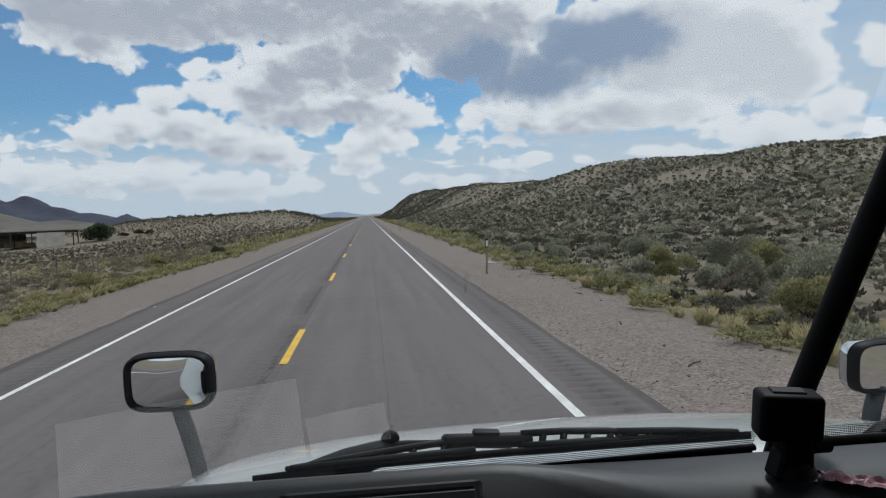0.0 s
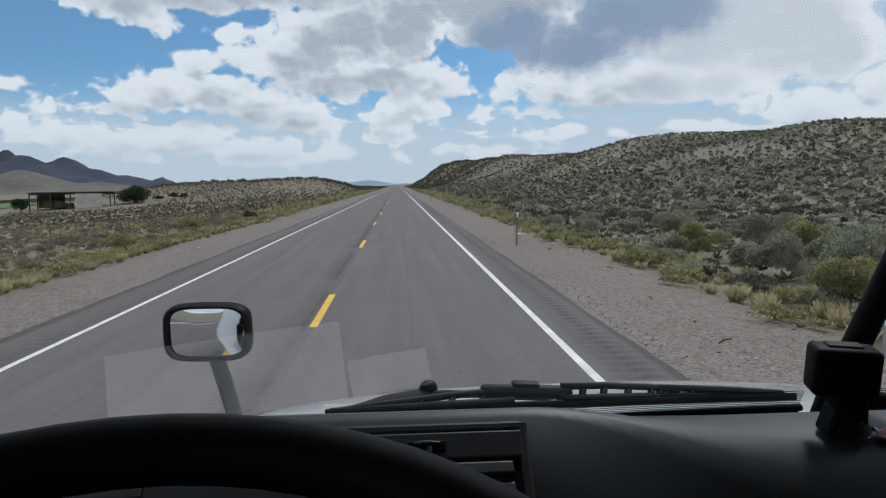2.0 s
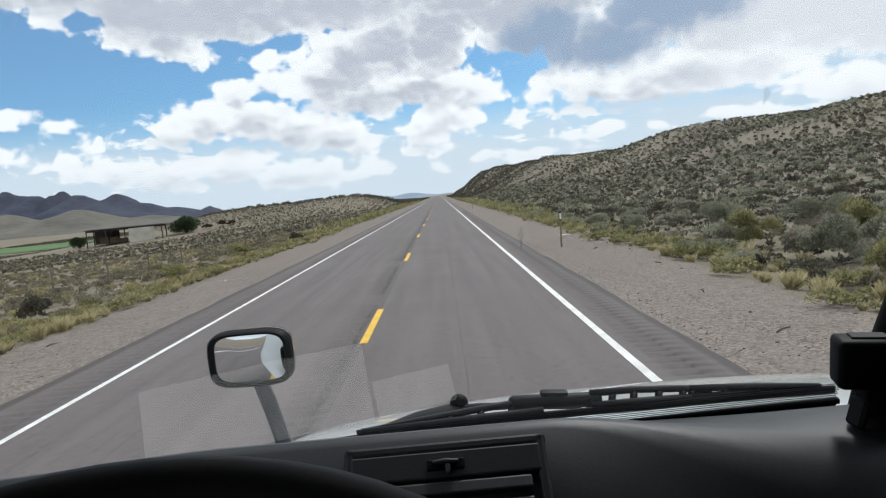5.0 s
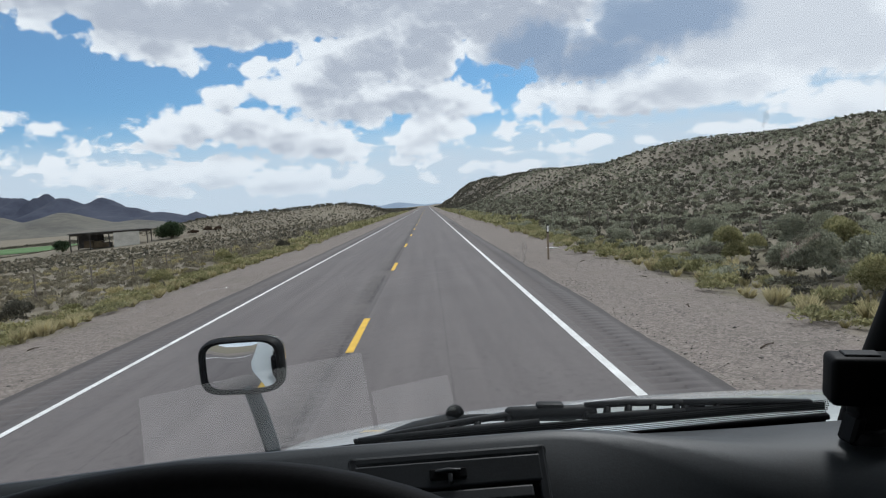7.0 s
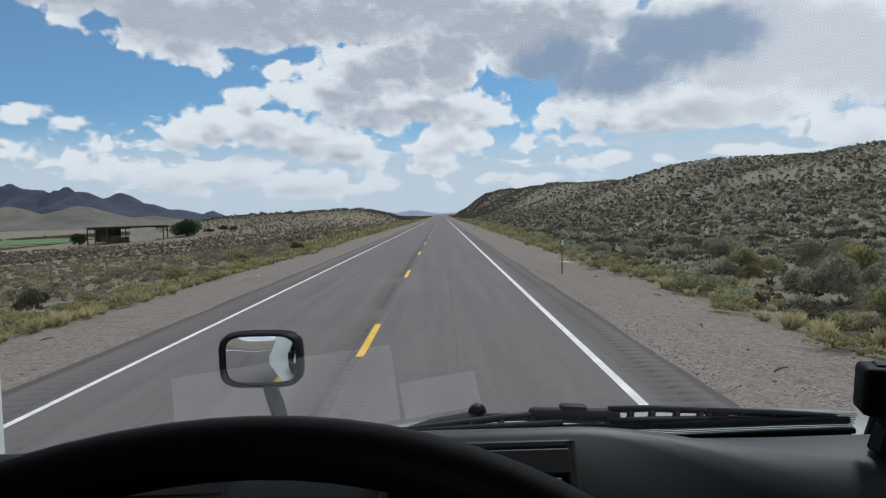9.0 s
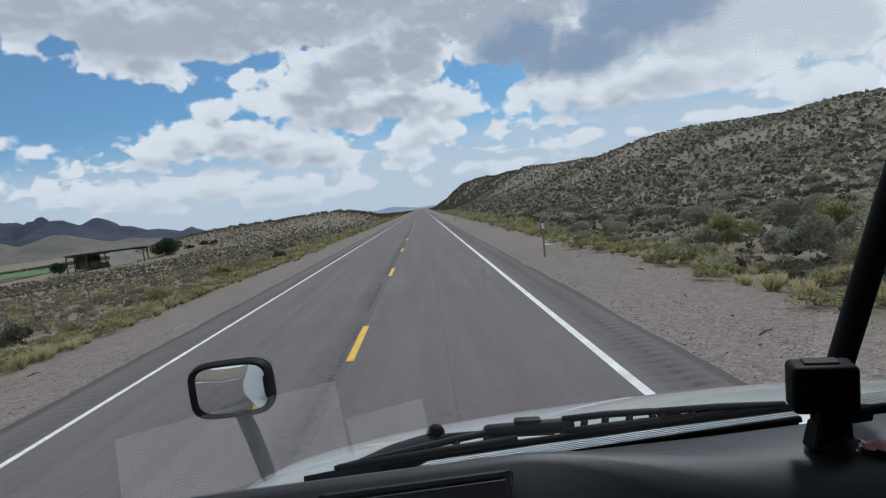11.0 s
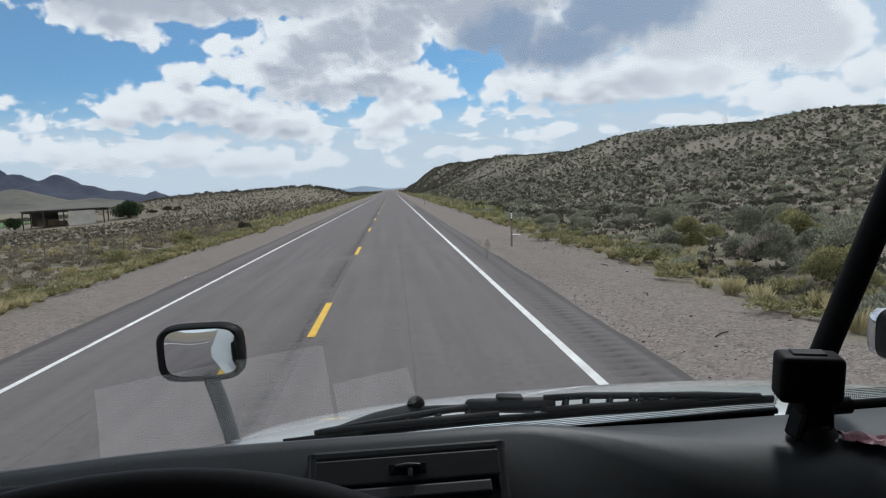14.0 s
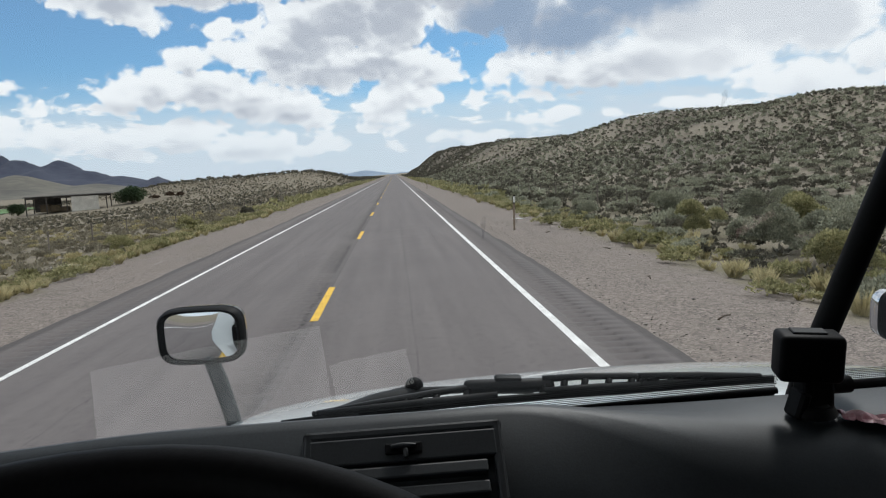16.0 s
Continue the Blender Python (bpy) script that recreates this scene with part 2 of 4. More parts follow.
def asphalt_material():
    m, nt, b = material("asphalt", (0.09, 0.085, 0.082), 0.88, 0, 0.35)
    pos = nt.nodes.new("ShaderNodeTexCoord").outputs["Object"]
    s = nd(nt, "ShaderNodeSeparateXYZ", ins={0: pos})
    long_ = vmth(nt, "MULTIPLY", pos, (1.6, 0.05, 1))
    bands = noise_tex(nt, long_, 1.4, 4, 0.6)
    blot = noise_tex(nt, pos, 0.3, 6, 0.6)
    agg = noise_tex(nt, pos, 130, 3, 0.7)
    v = mth(nt, "ADD", mth(nt, "MULTIPLY", bands, 0.7), mth(nt, "MULTIPLY", blot, 0.3))
    col = mixc(nt, step_map(nt, v, 0.3, 0.7), (0.090, 0.078, 0.077), (0.137, 0.120, 0.117))
    col = mixc(nt, mth(nt, "MULTIPLY", step_map(nt, agg, 0.42, 0.75), 0.30), col, (0.23, 0.21, 0.20))
    worn = noise_tex(nt, vmth(nt, "MULTIPLY", pos, (1.0, 0.6, 1)), 11, 5, 0.75)
    col = mixc(nt, mth(nt, "MULTIPLY", step_map(nt, worn, 0.35, 0.65), 0.28), col, (0.164, 0.145, 0.141))
    col = mixc(nt, mth(nt, "MULTIPLY", step_map(nt, worn, 0.46, 0.34), 0.35), col, (0.062, 0.056, 0.053))
    out_x = mth(nt, "ABSOLUTE", mth(nt, "ADD", s.outputs[0], 1.42))
    tar = mth(nt, "MULTIPLY", step_map(nt, mth(nt, "ADD", out_x, mth(nt, "MULTIPLY", blot, 0.12)), 3.74, 3.84), 0.14)
    col = mixc(nt, tar, col, (0.060, 0.053, 0.047))
    rim = mth(nt, "MULTIPLY", step_map(nt, mth(nt, "ADD", out_x, mth(nt, "MULTIPLY", mth(nt, "SUBTRACT", blot, 0.5), 0.25)), 4.50, 4.62), 0.6)
    col = mixc(nt, rim, col, (0.042, 0.037, 0.034))
    # ragged joints and cracks along the lanes
    wob = mth(nt, "MULTIPLY", mth(nt, "SUBTRACT", noise_tex(nt, pos, 2.2, 6, 0.75), 0.5), 0.16)
    gap = noise_tex(nt, vmth(nt, "MULTIPLY", pos, (0.2, 0.35, 1)), 1.0, 3)
    tone = 0.0
    for x0, w, k in ((-1.72, 0.19, 0.42), (-1.59, 0.055, 0.95), (0.15, 0.010, 0.5), (-3.5, 0.010, 0.4)):
        d = mth(nt, "ABSOLUTE", mth(nt, "SUBTRACT", mth(nt, "ADD", s.outputs[0], wob), x0))
        line = mth(nt, "MULTIPLY", step_map(nt, d, w * 2.2, w * 0.3), mth(nt, "MULTIPLY", step_map(nt, gap, 0.30, 0.46), k))
        tone = mth(nt, "MAXIMUM", line, tone)
    crumb = step_map(nt, noise_tex(nt, pos, 24, 4, 0.7), 0.40, 0.58)
    tone = mth(nt, "MULTIPLY", tone, crumb)
    col = mixc(nt, tone, col, (0.03, 0.028, 0.027))
    nt.links.new(col, b.inputs["Base Color"])
    bmp = nd(nt, "ShaderNodeBump", ins={"Height": agg, "Strength": 0.35, "Distance": 0.006})
    nt.links.new(bmp.outputs[0], b.inputs["Normal"])
    return m


def ground_material():
    """Gravel beside the road, then sandy soil with darker crust and dry litter."""
    m, nt, b = material("desert_soil", (0.3, 0.26, 0.2), 0.95, 0, 0.2)
    pos = nt.nodes.new("ShaderNodeTexCoord").outputs["Object"]
    s = nd(nt, "ShaderNodeSeparateXYZ", ins={0: pos})
    big = noise_tex(nt, pos, 0.035, 5, 0.6)
    mid = noise_tex(nt, pos, 0.5, 6, 0.65)
    fine = noise_tex(nt, pos, 14, 5, 0.7)
    soil = mixc(nt, step_map(nt, mth(nt, "ADD", mth(nt, "MULTIPLY", big, 0.6), mth(nt, "MULTIPLY", mid, 0.4)), 0.36, 0.62), (0.150, 0.130, 0.094), (0.238, 0.206, 0.154))
    soil = mixc(nt, mth(nt, "MULTIPLY", step_map(nt, noise_tex(nt, pos, 0.22, 5, 0.65), 0.42, 0.6), 0.55), soil, (0.150, 0.138, 0.082))
    soil = mixc(nt, mth(nt, "MULTIPLY", step_map(nt, fine, 0.45, 0.62), 0.45), soil, (0.13, 0.112, 0.08))
    # over the hill: paler and darker tan soil, patched by noise
    hill_mix = mth(nt, "MULTIPLY", step_map(nt, s.outputs[0], 11, 26), step_map(nt, mth(nt, "ADD", mth(nt, "MULTIPLY", big, 0.7), mth(nt, "MULTIPLY", mid, 0.3)), 0.20, 0.55))
    soil = mixc(nt, mth(nt, "MULTIPLY", hill_mix, 0.9), soil, mixc(nt, step_map(nt, big, 0.40, 0.62), (0.235, 0.203, 0.158), (0.140, 0.120, 0.095)))
    valley = step_map(nt, s.outputs[0], -8.0, -16.0)
    soil = mixc(nt, mth(nt, "MULTIPLY", valley, 0.55), soil, (0.20, 0.170, 0.128))
    stones = nd(nt, "ShaderNodeTexVoronoi", ins={"Vector": pos, "Scale": 34.0})
    sv = nd(nt, "ShaderNodeSeparateColor", ins={0: stones.outputs["Color"]}).outputs[0]
    grav = mixc(nt, step_map(nt, sv, 0.1, 0.95), (0.101, 0.086, 0.077), (0.285, 0.240, 0.212))
    tracks = noise_tex(nt, vmth(nt, "MULTIPLY", pos, (1.0, 0.06, 1)), 1.7, 5, 0.6)
    grav = mixc(nt, mth(nt, "MULTIPLY", step_map(nt, tracks, 0.35, 0.65), 0.55), grav, (0.210, 0.177, 0.156))
    grav = mixc(nt, mth(nt, "MULTIPLY", step_map(nt, mid, 0.5, 0.7), 0.6), grav, (0.150, 0.131, 0.108))
    lumps = noise_tex(nt, vmth(nt, "MULTIPLY", pos, (1.0, 0.8, 1)), 7.0, 6, 0.75)
    grav = mixc(nt, mth(nt, "MULTIPLY", step_map(nt, lumps, 0.52, 0.64), 0.36), grav, (0.31, 0.28, 0.235))
    grav = mixc(nt, mth(nt, "MULTIPLY", step_map(nt, lumps, 0.47, 0.36), 0.45), grav, (0.082, 0.072, 0.060))
    off = mth(nt, "ABSOLUTE", mth(nt, "ADD", s.outputs[0], 1.42))
    off = mth(nt, "ADD", off, mth(nt, "MULTIPLY", mth(nt, "SUBTRACT", mid, 0.5), 2.2))
    nt.links.new(mixc(nt, step_map(nt, off, 7.2, 8.3), grav, soil), b.inputs["Base Color"])
    h = mth(nt, "ADD", mth(nt, "MULTIPLY", noise_tex(nt, pos, 60, 3, 0.6), 0.4), mth(nt, "MULTIPLY", sv, 0.6))
    bmp = nd(nt, "ShaderNodeBump", ins={"Height": h, "Strength": 0.55, "Distance": 0.02})
    nt.links.new(bmp.outputs[0], b.inputs["Normal"])
    return m


ASPHALT = asphalt_material()
SOIL = ground_material()
WHITE_LINE = grainy("white_road_paint", (0.55, 0.54, 0.52), (0.82, 0.82, 0.80), 3, 0.7, 0.2, 40)
YELLOW_LINE = grainy("yellow_road_paint", (0.55, 0.33, 0.03), (0.80, 0.50, 0.04), 3, 0.7, 0.2, 30)
SAGE = grainy("sage_leaves", (0.225, 0.228, 0.168), (0.49, 0.495, 0.385), 0.6, 0.9, 0, 9, island=1.0, leaf=0.5)
OLIVE = grainy("olive_leaves", (0.072, 0.067, 0.052), (0.225, 0.212, 0.165), 0.6, 0.9, 0, 9, island=1.0, leaf=0.35)
STRAW = grainy("dry_grass", (0.32, 0.285, 0.15), (0.6, 0.53, 0.32), 0.5, 0.9, 0, 8, island=0.9, leaf=0.35)
TAN = grainy("tan_scrub_leaves", (0.19, 0.17, 0.125), (0.40, 0.36, 0.27), 0.6, 0.9, 0, 9, island=1.0, leaf=0.35)
PAPER = grainy("white_paper", (0.62, 0.62, 0.60), (0.80, 0.80, 0.78), 20, 0.7, 0, 200)
RABBIT = grainy("rabbitbrush", (0.24, 0.235, 0.115), (0.52, 0.49, 0.28), 0.6, 0.9, 0, 9, island=0.9, leaf=0.5)
TREE_LEAF = grainy("tree_leaves", (0.018, 0.035, 0.014), (0.055, 0.085, 0.035), 0.5, 0.85, 0, 5, island=1.0, leaf=0.35)
RUST_LEAF = grainy("rusty_brush", (0.07, 0.045, 0.032), (0.14, 0.10, 0.07), 0.5, 0.9, 0, 5, island=1.0, leaf=0.35)
BARK = grainy("bark", (0.06, 0.045, 0.032), (0.13, 0.10, 0.075), 4, 0.95, 0.5, 20)
PALE_ROCK = grainy("pale_rock", (0.20, 0.18, 0.155), (0.40, 0.37, 0.33), 3, 0.9, 0.5, 25)
PEBBLE = grainy("pebbles", (0.055, 0.048, 0.042), (0.36, 0.32, 0.28), 2, 0.9, 0, 30, island=1.2)
# mountain rock: blue haze and cloud shade are put into the base colour
HAZED_ROCK = grainy("hazed_shaded_rock", (0.02, 0.026, 0.05), (0.042, 0.049, 0.076), 0.006, 0.95, 0, 0.05)
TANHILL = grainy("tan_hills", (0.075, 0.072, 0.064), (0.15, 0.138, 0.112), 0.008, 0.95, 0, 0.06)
# horizon mesa: its pale blue is distance haze painted as base colour
HAZE_BLUE = grainy("haze_blue_mesa", (0.20, 0.26, 0.34), (0.26, 0.32, 0.40), 0.004, 0.95, 0, 0.03)
CROP = grainy("irrigated_crop", (0.055, 0.115, 0.028), (0.1, 0.185, 0.055), 0.02, 0.9, 0, 0.4)
STEEL_DARK = grainy("weathered_steel", (0.03, 0.028, 0.026), (0.08, 0.07, 0.062), 1.0, 0.75, 0.1, 12, metal=0.2)
SHEET = grainy("pale_sheet_metal", (0.42, 0.40, 0.36), (0.60, 0.58, 0.53), 0.6, 0.6, 0.1, 6)
HAY = grainy("stored_hay", (0.06, 0.045, 0.03), (0.15, 0.115, 0.07), 0.7, 0.95, 0.2, 5)
GREY_WOOD = grainy("grey_wood", (0.11, 0.095, 0.08), (0.24, 0.21, 0.18), 5, 0.9, 0.4, 40)
DELINEATOR = grainy("brown_steel_post", (0.17, 0.13, 0.09), (0.30, 0.24, 0.18), 6, 0.7, 0.2, 40)
BLACK = grainy("black_plastic", (0.002, 0.002, 0.0023), (0.0055, 0.0055, 0.006), 15, 0.55, 0.15, 220, spec=0.08, depth=0.001)
DASH = grainy("dark_grey_vinyl", (0.0085, 0.0107, 0.0124), (0.0188, 0.0232, 0.0266), 10, 0.52, 0.25, 420, depth=0.0006)
DASH_PANEL = grainy("grey_vent_plastic", (0.0085, 0.0098, 0.011), (0.0165, 0.0188, 0.021), 12, 0.5, 0.25, 420, depth=0.0006)
RUBBER = grainy("wiper_rubber", (0.0026, 0.0029, 0.0033), (0.0075, 0.0085, 0.0095), 30, 0.6, 0.2, 200, spec=0.2, depth=0.001)
ARM = grainy("grey_arm_plastic", (0.013, 0.017, 0.0205), (0.028, 0.035, 0.041), 14, 0.5, 0.2, 160, depth=0.001)
WHITE_PAINT = grainy("white_truck_paint", (0.5, 0.535, 0.54), (0.62, 0.65, 0.655), 4, 0.07, 0.0, 60, spec=0.5)
LINER = grainy("cab_liner", (0.012, 0.012, 0.012), (0.022, 0.022, 0.0215), 9, 0.9, 0.3, 160)
TYRE = grainy("tyre_rubber", (0.012, 0.012, 0.012), (0.03, 0.029, 0.028), 9, 0.85, 0.4, 80)
CHROME, _, _ = material("chrome", (0.75, 0.76, 0.78), 0.12, 1.0)
MIRROR, _, _ = material("mirror_glass", (0.86, 0.88, 0.90), 0.02, 1.0)
PINK = grainy("pink_wrapper", (0.32, 0.09, 0.12), (0.62, 0.42, 0.43), 45, 0.4, 0.3, 160, depth=0.002)
REFLECTOR = grainy("white_reflector", (0.6, 0.6, 0.57), (0.8, 0.8, 0.76), 20, 0.4, 0, 90)
DIAL, _, _ = material("gauge_face", (0.10, 0.13, 0.14), 0.35)


SMEAR, _nt, _b = material("glass_smear", (0.75, 0.76, 0.76), 0.9)
_b.inputs["Alpha"].default_value = 0.16


# ================= mesh helpers =================
def part(name, bm, mat, parent=None, label="", smooth=False, angle=None):
    me = bpy.data.meshes.new(name)
    bm.normal_update()
    bm.to_mesh(me)
    bm.free()
    me.materials.append(mat)
    if smooth:
        me.polygons.foreach_set("use_smooth", [True] * len(me.polygons))
    if angle:
        me.set_sharp_from_angle(angle=radians(angle))
    ob = new(name, me)
    if parent:
        ob.parent = parent
    if label:
        ob["label"] = label
    return ob


def soup(name, V, F, mat, parent=None):
    """One mesh from arrays of vertices and triangles."""
    me = bpy.data.meshes.new(name)
    V = np.asarray(V, np.float32)
    F = np.asarray(F, np.int32)
    me.vertices.add(len(V))
    me.vertices.foreach_set("co", V.ravel())
    me.loops.add(F.size)
    me.loops.foreach_set("vertex_index", F.ravel())
    me.polygons.add(len(F))
    me.polygons.foreach_set("loop_start", np.arange(len(F), dtype=np.int32) * F.shape[1])
    me.update(calc_edges=True)
    me.materials.append(mat)
    ob = new(name, me)
    if parent:
        ob.parent = parent
    return ob


def box(bm, c, s, m=None, bevel=0.0, seg=2):
    mm = Matrix.Translation(c) @ (m or Matrix()) @ Matrix.Diagonal((*s, 1))
    r = bmesh.ops.create_cube(bm, size=1, matrix=mm)
    if bevel:
        es = {e for v in r["verts"] for e in v.link_edges}
        bmesh.ops.bevel(bm, geom=list(es), offset=bevel, segments=seg, profile=0.5, affect="EDGES")
    return bm


def tube(bm, pts, radii, n=8, caps=True, squash=None):
    """A swept tube through pts. squash: (sideways, upright) factors."""
    rings = []
    for i, q in enumerate(pts):
        q = Vector(q)
        a = Vector(pts[max(i - 1, 0)])
        b = Vector(pts[min(i + 1, len(pts) - 1)])
        d = (b - a).normalized()
        u = d.cross(Vector((0, 0, 1)))
        if u.length < 1e-4:
            u = Vector((1, 0, 0))
        u.normalize()
        w = u.cross(d).normalized()
        r = radii[i] if hasattr(radii, "__len__") else radii
        su, sw = squash or (1, 1)
        rings.append([bm.verts.new(q + (u * math.cos(k * 2 * math.pi / n) * su + w * math.sin(k * 2 * math.pi / n) * sw) * r) for k in range(n)])
    for A, B in zip(rings, rings[1:]):
        for k in range(n):
            bm.faces.new((A[k], A[(k + 1) % n], B[(k + 1) % n], B[k]))
    if caps:
        bm.faces.new(rings[0][::-1])
        bm.faces.new(rings[-1])
    bmesh.ops.recalc_face_normals(bm, faces=bm.faces)
    return bm


def grid_mesh(xs, ys, zf):
    X, Y = np.meshgrid(xs, ys)
    V = np.stack([X.ravel(), Y.ravel(), zf(X.ravel(), Y.ravel())], 1)
    nx, ny = len(xs), len(ys)
    i = np.arange((ny - 1) * (nx - 1))
    a = (i // (nx - 1)) * nx + i % (nx - 1)
    return V, np.stack([a, a + 1, a + nx + 1, a + nx], 1)


def vnoise(x, y, scale, octaves=3, seed=0):
    """Smooth value noise of about -1..1 on arrays."""
    x, y = np.asarray(x, float) / scale + seed * 17.3, np.asarray(y, float) / scale + seed * 9.1
    total, amp = 0.0, 1.0
    for _ in range(octaves):
        xi, yi = np.floor(x), np.floor(y)
        fx, fy = x - xi, y - yi
        fx, fy = fx * fx * (3 - 2 * fx), fy * fy * (3 - 2 * fy)

        def rnd(a, b):
            h = np.sin(a * 127.1 + b * 311.7) * 43758.5453
            return (h - np.floor(h)) * 2 - 1
        total = total + amp * ((rnd(xi, yi) * (1 - fx) + rnd(xi + 1, yi) * fx) * (1 - fy) + (rnd(xi, yi + 1) * (1 - fx) + rnd(xi + 1, yi + 1) * fx) * fy)
        x, y, amp = x * 2.03 + 5.1, y * 2.03 + 1.7, amp * 0.5
    return total


def sstep(a, b, v):
    t = np.clip((v - a) / (b - a), 0, 1)
    return t * t * (3 - 2 * t)


# ================= the land =================
ROAD_C, ROAD_L, ROAD_R = -1.42, -6.25, 3.32        # centre line and pavement edges


def land(x, y):
    """Height of the ground: road bench, falling valley on one side, scrub hill on the other."""
    x, y = np.asarray(x, float), np.asarray(y, float)
    # valley
    fall = np.clip(-9.0 - x, 0, None)
    z = -6.0 * (1 - np.exp(-fall / 80.0))
    # low scrub ridge that closes the valley ahead, and a longer one behind it
    z = z + 6.4 * np.exp(-((y - 275) / 72.0) ** 2) * sstep(9, 32, -x) * (1 - sstep(75, 142, -x)) * (1 + 0.14 * vnoise(x, y, 24, 2, 12))
    z = z + 6.0 * np.exp(-((y - 520) / 140.0) ** 2) * sstep(4, 60, -x - 6) * np.exp(-np.clip(-x - 40, 0, None) / 90.0)
    z = z + 2.5 * sstep(400, 900, y) * sstep(8, 40, -x - 1) * np.exp(-np.clip(-x - 60, 0, None) / 160.0)
    # hill
    foot = 17.0 - 5.0 * sstep(90, 260, y) + 1.6 * vnoise(y, y * 0, 60, 2, 3)
    crest = 104 - 62 * sstep(80, 250, y) - 14 * sstep(250, 600, y)
    crest = np.maximum(crest + 5 * vnoise(y, y * 0 + 3, 90, 2, 5), foot + 18)
    top = (12.6 - 0.4 * sstep(120, 260, y) + 1.6 * sstep(270, 420, y)) * (1 - 0.92 * sstep(480, 1000, y))
    u = np.clip((x - foot) / (crest - foot), 0, 1)
    rise = 0.45 * u + 0.55 * u * u * (3 - 2 * u)
    hill = top * rise + np.clip(x - crest, 0, 400) * 0.003
    gull = vnoise(x, y, 40, 3, 8) * 2.0 * sstep(0.05, 0.5, u) + vnoise(x, y, 15, 2, 9) * 0.35 * sstep(0.0, 0.2, u)
    z = z + np.where(x > foot, hill + gull * np.clip(u * 2, 0, 1), 0)
    # small swells away from the road
    off = np.abs(x - ROAD_C)
    z = z + vnoise(x, y, 7, 2, 1) * 0.10 * sstep(7.5, 11, off)
    z = z - 0.05 * sstep(4.8, 8.0, off) - 0.16 * sstep(7.2, 9.0, off) + 0.12 * sstep(9.5, 14, off)
    return z - 0.07 * (off < 4.7)


def spaced(stops):
    out = []
    for a, b, d in stops:
        out += list(np.arange(a, b, d))
    return np.array(out + [stops[-1][1]])


gx = spaced([(-4500, -1000, 350), (-1000, -300, 50), (-300, -80, 10), (-80, -20, 3), (-20, -9, 0.9), (-9, -6.6, 0.4), (-6.6, 3.8, 1.3), (3.8, 7, 0.4), (7, 24, 0.9), (24, 160, 3), (160, 400, 15), (400, 1000, 60), (1000, 4500, 350)])
gy = spaced([(-3000, -300, 300), (-300, -30, 18), (-30, 60, 1.2), (60, 200, 3), (200, 700, 6), (700, 1300, 25), (1300, 4800, 250)])
V, Fq = grid_mesh(gx, gy, land)
ground = tagged(soup("ground", V, Fq, SOIL), "dry sandy desert soil with gravel verges along the road", "ground", kind="structure")
ground.data.polygons.foreach_set("use_smooth", [True] * len(ground.data.polygons))

# road: crowned asphalt with milled rumble grooves beside the lines
ry = spaced([(-300, -20, 20), (-20, 4, 4), (4, 90, 0.075), (90, 300, 10), (300, 2600, 100)])
RUMBLE = [(2.45, 2.81), (-5.65, -5.29), (-1.74, -1.42)]
rx = np.array(sorted({ROAD_L, ROAD_R, *[v for a, b in RUMBLE for v in (a - 0.004, a, b, b + 0.004)], *np.arange(-5.0, 2.3, 0.9)}))


def road_z(x, y):
    z = 0.02 - 0.004 * np.abs(x - ROAD_C)
    for (a, b), deep in zip(RUMBLE, (0.030, 0.030, 0.012)):
        inside = (x >= a - 0.001) & (x <= b + 0.001) & (y > 4) & (y < 90)
        z = z - deep * inside * (np.mod(np.round(y / 0.075), 4) < 2)
    return z


V, Fq = grid_mesh(rx, ry, road_z)
for side, sign in ((ROAD_L, -1), (ROAD_R, 1)):
    at_edge = np.abs(V[:, 0] - side) < 0.001
    V[at_edge, 0] += sign * (0.045 * vnoise(V[at_edge, 1], V[at_edge, 1] * 0, 1.6, 4, 60 + sign) - 0.05)
    V[at_edge, 2] -= 0.022
road = tagged(soup("road", V, Fq, ASPHALT), "worn grey asphalt two-lane road, cracked along the centre", "road", kind="structure")


def marking(name, x, y0, y1, w, mat, label):
    ys = np.linspace(y0, y1, max(2, int((y1 - y0) / 3) + 1))
    X = np.array([x - w / 2, x + w / 2])
    V, Fq = grid_mesh(X, ys, lambda a, b: 0.02 - 0.004 * np.abs(a - ROAD_C) + 0.004)
    return tagged(soup(name, V, Fq, mat), label, "road marking", kind="structure")


marking("edge_line", 2.22, -250, 2500, 0.118, WHITE_LINE, "solid white painted edge line on asphalt")
marking("edge_line", -5.06, -250, 2500, 0.10, WHITE_LINE, "solid white painted edge line on asphalt")
for k in range(-3, 30):
    tagged(marking("centre_dash", ROAD_C, 11.15 + 14.2 * k, 14.55 + 14.2 * k, 0.13, YELLOW_LINE, "yellow painted centre dash on asphalt"), group="centre line dashes")


